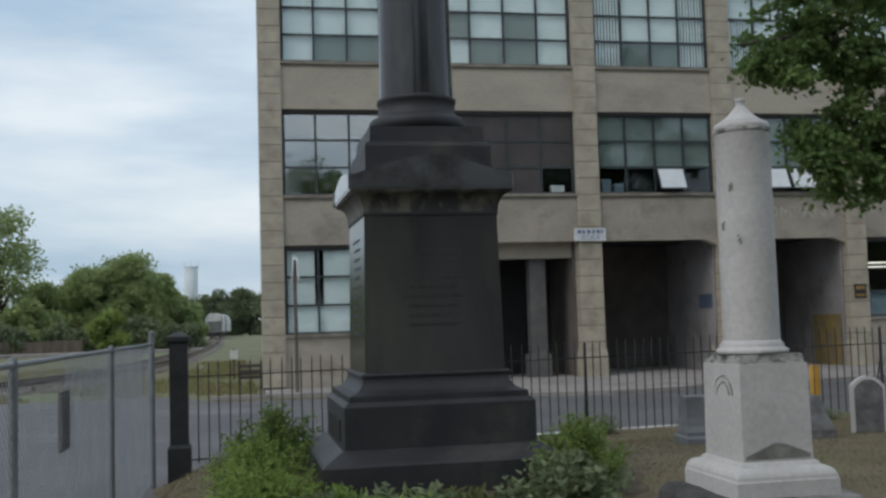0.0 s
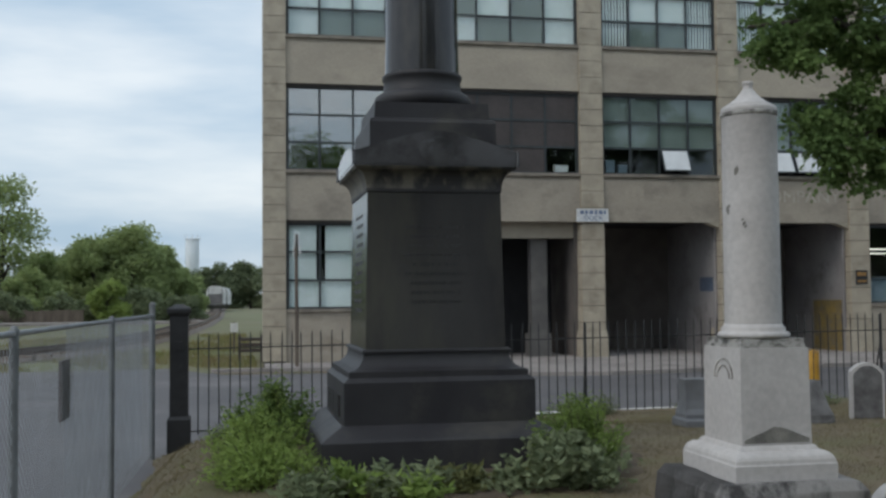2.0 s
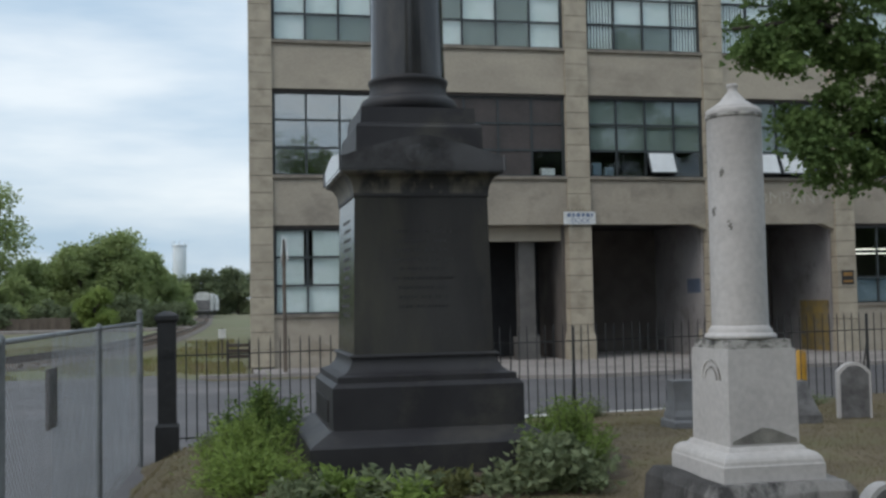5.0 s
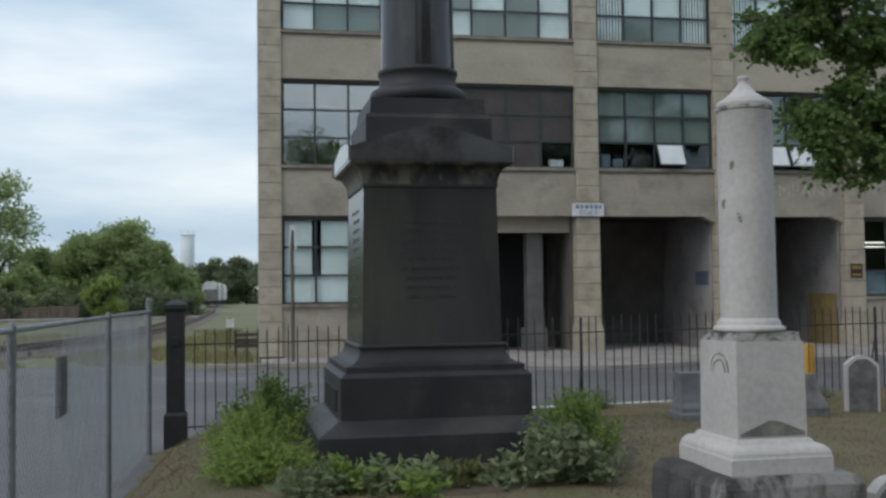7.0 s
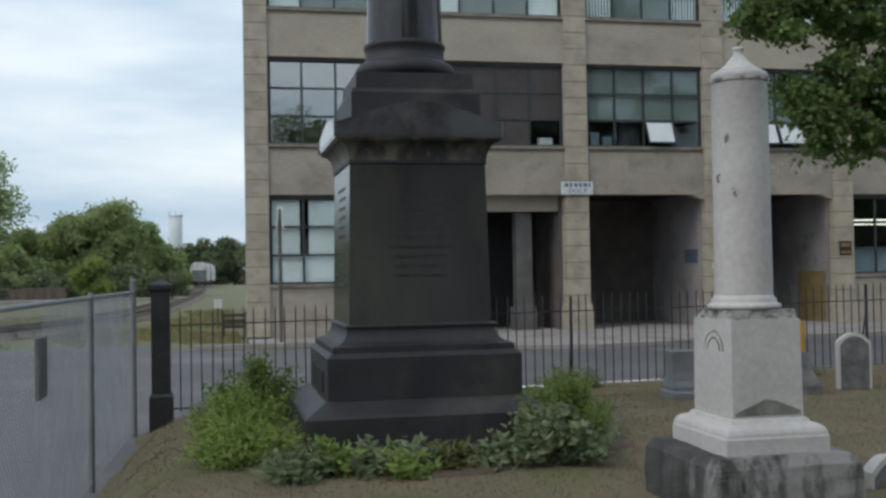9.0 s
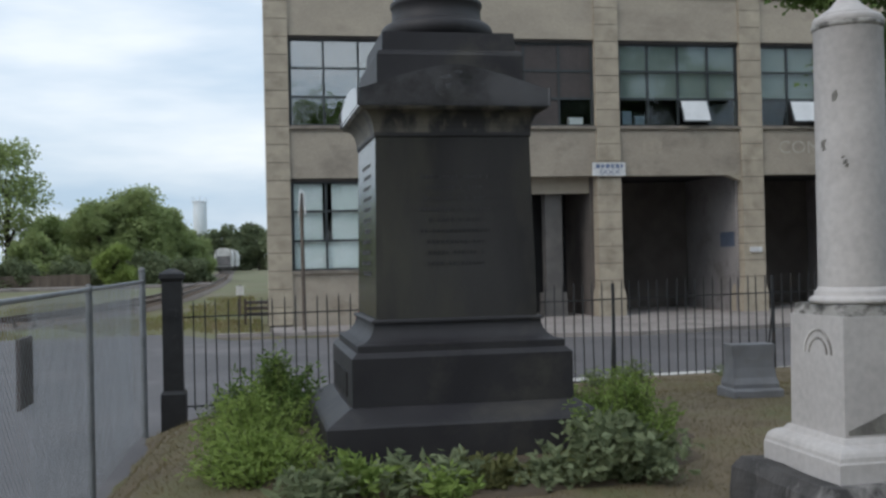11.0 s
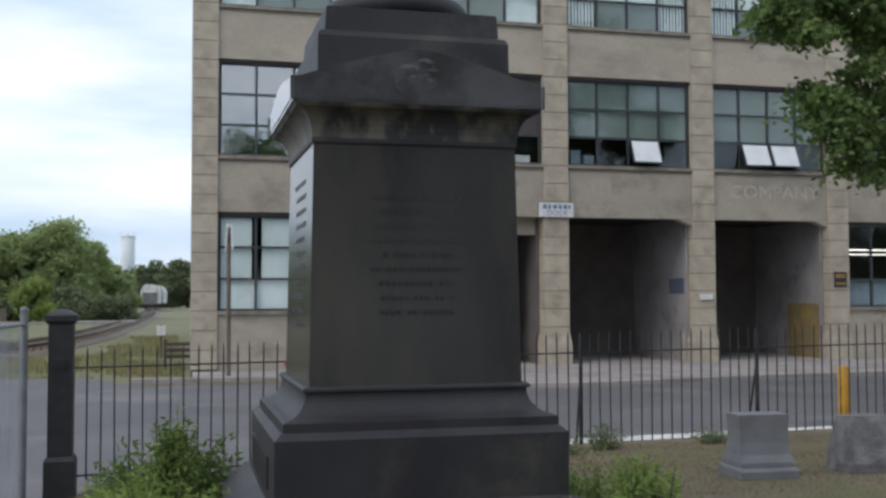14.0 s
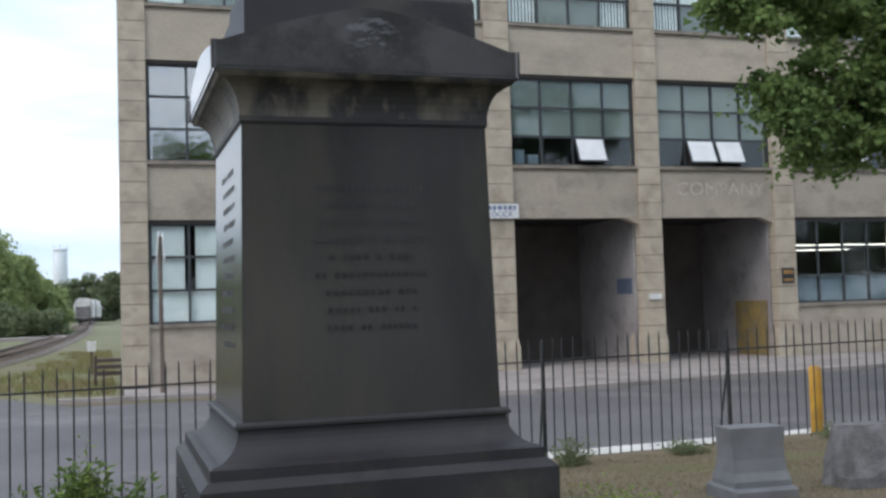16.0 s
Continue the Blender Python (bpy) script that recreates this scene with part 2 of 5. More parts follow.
M["yellow"] = mat("yellow_paint", (0.527, 0.288, 0.028), (0.425, 0.224, 0.024), rough=0.6, scale=5, fine=40, stain=(0.255, 0.16, 0.064), stain_scale=3)
M["red"] = mat("red_paint", (0.36, 0.03, 0.03), rough=0.5, scale=5)
M["white"] = mat("white_paint", (0.72, 0.73, 0.73), rough=0.6, scale=5)
M["blue"] = mat("blue_sign_paint", (0.11, 0.14, 0.2), (0.085, 0.11, 0.16), rough=0.6, scale=6)
M["letterblue"] = mat("blue_lettering", (0.16, 0.21, 0.33), rough=0.6, bump=0)
M["blackpaint"] = mat("black_sign", (0.02, 0.02, 0.02), rough=0.5, bump=0)
M["orange"] = mat("orange_lettering", (0.32, 0.17, 0.045), rough=0.5, bump=0)
M["ghost"] = mat("faded_lettering", (0.47, 0.43, 0.365), (0.36, 0.325, 0.268), rough=0.9, scale=5, bump=0)
M["wood"] = mat("grey_weathered_wood", (0.16, 0.13, 0.105), (0.10, 0.08, 0.065), rough=0.85, scale=3, fine=40, stretch=(1, 1, 0.2))
M["tie"] = mat("creosoted_tie", (0.203, 0.169, 0.14), rough=0.9, scale=3)
M["ballast"] = mat("ballast_stone", (0.185, 0.158, 0.135), (0.11, 0.094, 0.08), rough=0.95, scale=4, fine=25, bump=0.6)
M["rail"] = mat("rusty_rail", (0.10, 0.07, 0.05), rough=0.55, metal=0.5, scale=4)
M["carwhite"] = mat("dusty_white_railcar", (0.62, 0.62, 0.60), (0.45, 0.45, 0.44), rough=0.6, scale=0.8, fine=8)
M["cargray"] = mat("dark_railcar_end", (0.16, 0.15, 0.15), (0.10, 0.10, 0.10), rough=0.7, scale=1.2)
M["silo"] = mat("pale_concrete_silo", (0.725, 0.775, 0.812), (0.625, 0.675, 0.712), rough=0.8, scale=0.15, fine=2, stretch=(1, 1, 0.2))
M["bark"] = mat("tree_bark", (0.075, 0.06, 0.048), (0.045, 0.036, 0.03), rough=0.95, scale=6, fine=30, bump=0.6, stretch=(1, 1, 0.25))
M["leaf_tree"] = leaf_mat("green_tree_leaf", (0.15, 0.225, 0.06), (0.085, 0.14, 0.042))
M["leaf_street"] = leaf_mat("street_tree_leaf", (0.165, 0.24, 0.078), (0.1, 0.16, 0.056), trans=0.4, vary=0.12)
# far leaves paler than near ones: distance haze put into the colour
M["leaf_far"] = leaf_mat("hazed_far_leaf", (0.36, 0.43, 0.19), (0.265, 0.33, 0.145), trans=0.45, vary=0.1)
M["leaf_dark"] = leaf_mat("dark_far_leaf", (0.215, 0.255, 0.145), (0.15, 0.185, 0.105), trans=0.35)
M["leaf_lime"] = leaf_mat("lime_green_leaf", (0.26, 0.35, 0.095), (0.175, 0.255, 0.07))
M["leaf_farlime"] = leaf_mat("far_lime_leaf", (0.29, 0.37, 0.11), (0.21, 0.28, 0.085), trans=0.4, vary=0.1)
M["leaf_gray"] = leaf_mat("gray_green_leaf", (0.235, 0.275, 0.16), (0.16, 0.195, 0.105))
M["leaf_dry"] = leaf_mat("drying_leaf", (0.1656, 0.1666, 0.06842), (0.09936, 0.1173, 0.04394))
M["stem"] = mat("green_stem", (0.11, 0.13, 0.05), rough=0.7, bump=0)
M["blade"] = leaf_mat("dry_grass_blade", (0.215, 0.172, 0.102), (0.142, 0.125, 0.06), trans=0.3, vary=0.1)
M["fieldblade"] = leaf_mat("tall_grass_blade", (0.22, 0.24, 0.09), (0.26, 0.21, 0.12), trans=0.3)
M["blossom"] = mat("pale_blossom", (0.6, 0.56, 0.62), rough=0.7, bump=0)
tube = bpy.data.materials.new("fluorescent_tube")
tube.use_nodes = True
tube.node_tree.nodes["Principled BSDF"].inputs["Emission Color"].default_value = (1, 0.97, 0.85, 1)
tube.node_tree.nodes["Principled BSDF"].inputs["Emission Strength"].default_value = 1.6
M["tube"] = tube


# ---- mesh helpers ----
def box(bm, x0, x1, y0, y1, z0, z1, bevel=0.0):
    vs = [bm.verts.new((x, y, z)) for x in (x0, x1) for y in (y0, y1) for z in (z0, z1)]
    fs = [(0, 1, 3, 2), (4, 6, 7, 5), (0, 4, 5, 1), (2, 3, 7, 6), (0, 2, 6, 4), (1, 5, 7, 3)]
    faces = [bm.faces.new([vs[i] for i in f]) for f in fs]
    if bevel:
        es = list({e for f in faces for e in f.edges})
        bmesh.ops.bevel(bm, geom=es, offset=bevel, segments=1, affect="EDGES")
    return bm


def bx(x0, x1, y0, y1, z0, z1, bevel=0.0):
    return box(bmesh.new(), x0, x1, y0, y1, z0, z1, bevel)


def cyl(bm, p, q, r0, r1=None, n=10):
    r1 = r0 if r1 is None else r1
    p, q = Vector(p), Vector(q)
    d = (q - p).normalized()
    a = d.orthogonal().normalized()
    b = d.cross(a)
    rings = []
    for c, r in ((p, r0), (q, r1)):
        rings.append([bm.verts.new(c + (a * math.cos(k * math.tau / n) + b * math.sin(k * math.tau / n)) * r) for k in range(n)])
    for k in range(n):
        bm.faces.new((rings[0][k], rings[0][(k + 1) % n], rings[1][(k + 1) % n], rings[1][k]))
    bm.faces.new(rings[0][::-1])
    bm.faces.new(rings[1])
    return bm


def lathe(prof, n=32, cx=0.0, cy=0.0):
    """Turned shape from (radius, height) pairs."""
    bm = bmesh.new()
    rings = [[bm.verts.new((cx + r * math.cos(k * math.tau / n), cy + r * math.sin(k * math.tau / n), z)) for k in range(n)] for r, z in prof]
    for a, b in zip(rings, rings[1:]):
        for k in range(n):
            bm.faces.new((a[k], a[(k + 1) % n], b[(k + 1) % n], b[k])).smooth = True
    bm.faces.new(rings[0][::-1])
    bm.faces.new(rings[-1])
    return bm


def square(prof, cx, cy):
    """Square shaft with mitred mouldings from (half width, height) pairs."""
    bm = bmesh.new()
    rings = [[bm.verts.new((cx + sx * h, cy + sy * h, z)) for sx, sy in ((-1, -1), (1, -1), (1, 1), (-1, 1))] for h, z in prof]
    for a, b in zip(rings, rings[1:]):
        for k in range(4):
            bm.faces.new((a[k], a[(k + 1) % 4], b[(k + 1) % 4], b[k]))
    bm.faces.new(rings[0][::-1])
    bm.faces.new(rings[-1])
    return bm


def soften(bm, off=0.008, angle=30):
    es = [e for e in bm.edges if len(e.link_faces) == 2 and e.calc_face_angle() > radians(angle)]
    bmesh.ops.bevel(bm, geom=es, offset=off, segments=2, affect="EDGES", clamp_overlap=True)
    return bm


def mesh_of(name, bm, material):
    me = bpy.data.meshes.new(name)
    bmesh.ops.recalc_face_normals(bm, faces=bm.faces[:])
    bm.to_mesh(me)
    bm.free()
    me.materials.append(M[material])
    return me


def part(name, bm, material, parent=None, label=""):
    ob = new(name, mesh_of(name, bm, material) if isinstance(bm, bmesh.types.BMesh) else bm)
    ob.parent = parent
    if label:
        tagged(ob, label)
    return ob


def thing(name, label, category, group="", kind="", at=(0, 0, 0)):
    ob = new(name)
    ob.empty_display_size = 0.2
    ob.location = at
    return tagged(ob, label, category, group, kind)


def solo(name, bm, material, label, category, group="", kind=""):
    return tagged(part(name, bm, material), label, category, group, kind)


def leaves(name, pts, size, material, parent, rng, up=0.25, slim=0.5, kind=""):
    """Many small folded leaves, one at each point."""
    n = len(pts)
    d = rng.normal(size=(n, 3))
    d[:, 2] = d[:, 2] * 0.6 - up * 0.3
    d /= np.linalg.norm(d, axis=1)[:, None]
    s = rng.normal(size=(n, 3))
    s -= (s * d).sum(1)[:, None] * d
    s /= np.linalg.norm(s, axis=1)[:, None]
    nn = np.cross(d, s)
    L = size * rng.uniform(0.6, 1.3, (n, 1))
    W = L * slim
    v = np.stack([pts, pts + d * L * 0.45 + s * W * 0.5 + nn * L * 0.1, pts + d * L, pts + d * L * 0.45 - s * W * 0.5 + nn * L * 0.1], 1).reshape(-1, 3)
    i = np.arange(n)[:, None] * 4
    f = np.concatenate([i + [0, 1, 2], i + [0, 2, 3]], 1).reshape(-1, 3)
    me = bpy.data.meshes.new(name)
    me.from_pydata(v.tolist(), [], f.tolist())
    me.materials.append(M[material])
    ob = new(name, me)
    ob.parent = parent
    if kind:
        tagged(ob, kind=kind)
    return ob


def clump_points(centres, n, rng, shell=0.45):
    """Points in round clumps (x, y, z, radius), denser towards their outsides."""
    c = np.array(centres, float)
    w = c[:, 3] ** 2
    k = rng.choice(len(c), n, p=w / w.sum())
    d = rng.normal(size=(n, 3))
    d /= np.linalg.norm(d, axis=1)[:, None]
    r = 1 - shell * rng.random((n, 1)) ** 1.2
    r *= rng.uniform(0.7, 1.15, (n, 1)) + 0.05 * np.abs(rng.normal(size=(n, 1))) ** 3
    r = np.minimum(r, 1.3)
    return c[k, :3] + d * r * c[k, 3:4] * np.array([1, 1, 0.8])


def limb(bm, pts, r0, r1, n=8):
    for k in range(len(pts) - 1):
        a, b = k / (len(pts) - 1), (k + 1) / (len(pts) - 1)
        cyl(bm, pts[k], pts[k + 1], r0 + (r1 - r0) * a, r0 + (r1 - r0) * b, n)
    return bm


# ---- ground ----
def smooth(a, b, v):
    u = min(max((v - a) / (b - a), 0.0), 1.0)
    return u * u * (3 - 2 * u)


def lawn_z(x, y):
    foot = 0.03 + 0.17 * smooth(-2.0, 2.4, x) + 0.015 * max(x - 2.4, 0.0)
    z = 0.50 + 0.12 * smooth(6, -4, y)
    z += (foot - z) * smooth(10.4, 14.4, y)
    edge = 0.16 * noise.noise(Vector((x * 0.4, y * 0.9, 7))) + 0.07 * noise.noise(Vector((x, y * 3.1, 3)))
    z -= (z + 0.2) * smooth(-1.75 + edge, -2.72 + edge, x)
    return z + 0.03 * noise.noise(Vector((x * 0.6, y * 0.6, 0))) + 0.012 * noise.noise(Vector((x * 2.3, y * 2.3, 4)))


def fence_y(x):
    return 14.42 + (x + 2.16) * 0.075


def grid_mesh(name, x0, x1, nx, y0, y1, ny, fn, material):
    verts, faces = [], []
    for j in range(ny + 1):
        for i in range(nx + 1):
            x, y = x0 + (x1 - x0) * i / nx, y0 + (y1 - y0) * j / ny
            verts.append((x, y, fn(x, y)))
    for j in range(ny):
        for i in range(nx):
            a = j * (nx + 1) + i
            faces.append((a, a + 1, a + nx + 2, a + nx + 1))
    me = bpy.data.meshes.new(name)
    me.from_pydata(verts, [], faces)
    me.materials.append(M[material])
    for p in me.polygons:
        p.use_smooth = True
    return new(name, me)


def poly(name, pts, z0, z1, material, label, category, kind="structure"):
    bm = bmesh.new()
    lo = [bm.verts.new((x, y, z0)) for x, y in pts]
    hi = [bm.verts.new((x, y, z1)) for x, y in pts]
    bm.faces.new(lo[::-1])
    bm.faces.new(hi)
    for k in range(len(pts)):
        j = (k + 1) % len(pts)
        bm.faces.new((lo[k], lo[j], hi[j], hi[k]))
    return solo(name, bm, material, label, category, kind=kind)


tagged(grid_mesh("ground", -1500, 1500, 60, -600, 2400, 60, lambda x, y: -0.20, "greenground"), "rough green and brown grass field reaching the horizon", "ground", kind="structure")
tagged(grid_mesh("lawn", -3.0, 34, 185, -25, 17.4, 212, lambda x, y: lawn_z(x, y) if y < fence_y(x) + 0.16 else -0.24, "grassground"), "dry patchy cemetery lawn sloping down to the fence", "lawn", kind="structure")
poly("bank", [(-2.2, -25), (34, -25), (34, 14.6), (-2.2, 14.2)], -0.35, -0.1, "soil", "bare earth bank under the lawn", "bank")
poly("road", [(-120, -40), (-2.25, -40), (-2.25, 14.6), (120, 17.5), (120, 30.6), (26, 28.9), (14, 27.6), (8.6, 26.6), (5.2, 27.4), (2.6, 30.6), (-2.2, 30.9), (-3.4, 33.5), (-120, 27)], -0.3, -0.13, "asphalt", "worn grey asphalt street with pale patches", "road")
poly("pavement", [(2.7, 30.75), (5.3, 27.55), (8.6, 26.75), (14, 27.75), (26, 29.05), (120, 30.75), (120, 33.5), (-0.5, 33.5), (-0.5, 31.1)], -0.3, -0.03, "walk", "pale concrete pavement and loading apron", "pavement")
poly("kerb", [(-2.1, 30.95), (2.5, 30.65), (2.7, 30.75), (2.7, 30.95), (-0.5, 31.1), (-2.1, 31.25)], -0.3, -0.02, "walk", "worn pale concrete kerb", "kerb")
poly("verge", [(-1.7, 30.1), (2.3, 29.8), (2.45, 30.63), (-2.1, 30.93)], -0.3, -0.122, "grassground", "brown dirt strip along the kerb", "verge")
poly("gravel_road", [(-70, 96), (-4.2, 101), (-4.2, 104.5), (-70, 101)], -0.3, 0.06, "walk", "pale gravel road before the wood", "road")
poly("coping", [(1.1, fence_y(1.1) + 0.22), (34, fence_y(34) + 0.22), (34, fence_y(34) + 1.35), (1.1, fence_y(1.1) + 1.35)], -0.25, 0.11, "coping", "pale concrete coping behind the iron fence", "coping")


# ---- the factory building ----
FY = 33.6
PITCH = 5.06
bld = thing("factory_building", "beige concrete factory with steel windows and loading docks", "building")
NB = 7
pillars = [(-0.55, 0.18)] + [(-0.19 + PITCH * k + 0.09 - 0.40, -0.19 + PITCH * k + 0.09 + 0.40) for k in range(1, NB + 1)]
pillars[2], pillars[3], pillars[4] = (10.06, 10.86), (15.11, 15.87), (20.04, 20.79)
TOP = 19.4
SILLS = (1.68, 6.16, 10.55, 14.95)
HEADS = (4.53, 8.97, 13.37, 17.77)

bm = bmesh.new()
side = [(-0.53, FY + 0.35), (-0.1, FY + 0.35), (1.75, FY + 40), (1.3, FY + 40)]
lo, hi = [bm.verts.new((x, y, -0.2)) for x, y in side], [bm.verts.new((x, y, TOP - 0.2)) for x, y in side]
bm.faces.new(lo[::-1])
bm.faces.new(hi)
for q in range(4):
    bm.faces.new((lo[q], lo[(q + 1) % 4], hi[(q + 1) % 4], hi[q]))
part("side_wall", bm, "concrete", bld)
part("back_wall", bx(1.4, pillars[-1][1], FY + 39.6, FY + 39.98, -0.2, TOP - 0.2), "concrete", bld)
part("end_wall", bx(pillars[-1][1] - 0.3, pillars[-1][1], FY + 0.5, FY + 39.6, -0.2, TOP - 0.2), "concrete", bld)
part("roof", bx(1.3, pillars[-1][1] + 0.1, FY - 0.12, FY + 40.1, TOP - 0.2, TOP), "sill", bld)
# assumed backing, unseen, that keeps the rooms behind the glass dark
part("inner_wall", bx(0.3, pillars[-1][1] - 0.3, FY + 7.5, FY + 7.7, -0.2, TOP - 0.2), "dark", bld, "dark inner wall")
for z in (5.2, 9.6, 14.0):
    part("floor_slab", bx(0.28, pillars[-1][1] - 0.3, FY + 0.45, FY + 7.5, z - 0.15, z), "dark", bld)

for k in range(NB):
    x0, x1 = pillars[k][1], pillars[k + 1][0]
    # spandrel bands with a thin lip and a projecting sill above
    for f in range(4):
        lo = HEADS[f]
        hi = SILLS[f + 1] if f < 3 else TOP - 0.2
        bm = bx(x0, x1, FY - 0.02, FY + 0.4, lo, hi - 0.22)
        box(bm, x0, x1, FY + 0.02, FY + 0.4, hi - 0.22, hi - 0.10)
        part("spandrel", bm, "spandrel" if f else "lower_band", bld)
        part("sill", soften(bx(x0 + 0.003, x1 - 0.003, FY - 0.09, FY + 0.35, hi - 0.10, hi), 0.012), "sill", bld)
        if not (f == 0 and k in (1, 2, 3)):
            part("lintel", bx(x0 + 0.003, x1 - 0.003, FY + 0.03, FY + 0.3, lo - 0.10, lo - 0.002), "rust", bld)
    if k not in (1, 2, 3):
        part("base_wall", bx(x0, x1, FY - 0.02, FY + 0.4, -0.2, SILLS[0] - 0.10), "concrete", bld)
        part("sill", soften(bx(x0 + 0.003, x1 - 0.003, FY - 0.10, FY + 0.35, SILLS[0] - 0.10, SILLS[0]), 0.012), "sill", bld)


# pillar cores, with courses of blocks in front
COURSE = 0.555
blk = {}
for k, (x0, x1) in enumerate(pillars):
    p = part("pillar", bx(x0 + 0.02, x1 - 0.02, FY - 0.075, FY + 0.4, -0.2, TOP - 0.2), "joint", bld)
    w = round(x1 - x0, 3)
    if w not in blk:
        blk[w] = mesh_of("block", soften(bx(-w / 2, w / 2, -0.03, 0.48, 0.010, COURSE - 0.010), 0.010), "block")
    n = int((TOP - 0.4) / COURSE)
    for c in range(n):
        b = part("block", blk[w], None, p)
        b.location = ((x0 + x1) / 2, FY - 0.07, 0.02 + c * COURSE)
    if k in (2, 3, 4):
        part("footing", soften(square([(w / 2 + 0.07, -0.15), (w / 2 + 0.07, 0.6), (w / 2 + 0.015, 0.9)], (x0 + x1) / 2, FY + 0.33), 0.01), "block", bld)


def window_unit(x0, x1, z0, z1, style, opens=(), glazing="glass"):
    """A steel window, four lights wide and three high, with its panes and what hangs behind them."""
    win = new("window")
    win.parent = bld
    win.empty_display_size = 0.2
    cw, rh = (x1 - x0) / 4, (z1 - z0) / 3
    fr = bx(x0, x1, FY + 0.10, FY + 0.17, z0, z0 + 0.06)
    box(fr, x0, x1, FY + 0.10, FY + 0.17, z1 - 0.06, z1)
    for i in range(5):
        h = 0.035 if 0 < i < 4 else 0.05
        c = min(max(x0 + cw * i, x0 + h), x1 - h)
        box(fr, c - h, c + h, FY + 0.103, FY + 0.173, z0 + 0.05, z1 - 0.05)
    for j in (1, 2):
        box(fr, x0 + 0.04, x1 - 0.04, FY + 0.106, FY + 0.165, z0 + rh * j - 0.035, z0 + rh * j + 0.035)
    part("window_frame", fr, "frame", win)
    for i in range(4):
        for j in range(3):
            a0, a1 = x0 + cw * i + 0.03, x0 + cw * (i + 1) - 0.03
            c0, c1 = z0 + rh * j + 0.03, z0 + rh * (j + 1) - 0.03
            if (i, j) in opens:
                bm = bx(a0, a1, -0.012, 0.012, c0 - c1, 0.0)
                sash = part("open_sash", bm, "frame", win)
                sash.location, sash.rotation_euler = (0, FY + 0.09, c1), (radians(-24), 0, 0)
                part("sash_pane", bx(a0 + 0.05, a1 - 0.05, -0.018, -0.0125, c0 - c1 + 0.05, -0.05), "whiteglass", sash, "plain white pane")
            else:
                screened = style is styles[1, 1] and style[2 - j][i] == "b"
                g = part("pane", bx(a0, a1, FY + 0.13, FY + 0.136, c0, c1), "brownpane" if screened else glazing, win)
                g.visible_shadow = False
            s = style[2 - j][i]
            back = {"w": "blind", "t": "tealblind", "b": "brownpane", "p": "bluepanel"}.get(s)
            if back:
                gap = 0.17 if style is styles[0, 0] and j > 0 else 0.0
                part("blind", bx(a0 - 0.02 + (gap if i % 2 else 0), a1 + 0.02 - (0 if i % 2 else gap * 0.6), FY + 0.22, FY + 0.235, c0 - 0.02, c1 + 0.02), back, win)
            elif s == "v":
                bm = bmesh.new()
                n = 9
                for q in range(n):
                    u = a0 + (a1 - a0) * (q + 0.5) / n
                    box(bm, u - 0.036, u + 0.036, FY + 0.20 + 0.012 * (q % 2), FY + 0.206 + 0.012 * (q % 2), c0, c1)
                part("vertical_blind", bm, "blind", win, "white vertical slat blind")
    return win


# opened sashes carry plain white panes
M["whiteglass"] = mat("white_sash_pane", (0.68, 0.70, 0.71), (0.60, 0.62, 0.63), rough=0.25, scale=2, bump=0)
M["mirrorglass"] = glass_mat("bright_reflecting_glass", (0.75, 0.8, 0.8), share=0.32)
styles = {
    (0, 0): ["wwww", "wwww", "wwww"], (0, 4): ["....", "....", "pppp"], (0, 5): ["....", "....", "pppp"], (0, 6): ["....", "....", "pppp"],
    (1, 0): ["....", "....", "...."], (1, 1): ["bbbb", "bbbb", "bbb."], (1, 2): ["tttt", "tttt", "...."], (1, 3): ["tttt", "tttt", ".b.."],
    (1, 4): ["tttt", "tttt", "...."], (1, 5): ["tttt", "tttt", "...."], (1, 6): ["tttt", "tttt", "...."],
    (2, 0): ["wwww", "wwww", "wttw"], (2, 1): ["wwww", "twtw", "wttw"], (2, 2): ["vwwv", "vwwv", "vttv"], (2, 3): ["wwww", "vwww", "vttw"],
    (2, 4): ["wwww", "wwww", "wttw"], (2, 5): ["wwww", "wwww", "wttw"], (2, 6): ["wwww", "wwww", "wttw"],
}
opened = {(1, 2): [(2, 0)], (1, 3): [(1, 0), (2, 0)], (1, 4): [(2, 0)], (1, 5): [(1, 0)]}
for k in range(NB):
    for f in range(4):
        if f == 0 and k in (1, 2, 3):
            continue
        st = styles.get((f, k), ["wwww", "wwww", "wttw"])
        window_unit(pillars[k][1] + 0.004, pillars[k + 1][0] - 0.004, SILLS[f] + 0.002, HEADS[f] - 0.10, st, opened.get((f, k), ()), "mirrorglass" if (f, k) == (1, 0) else "glass")

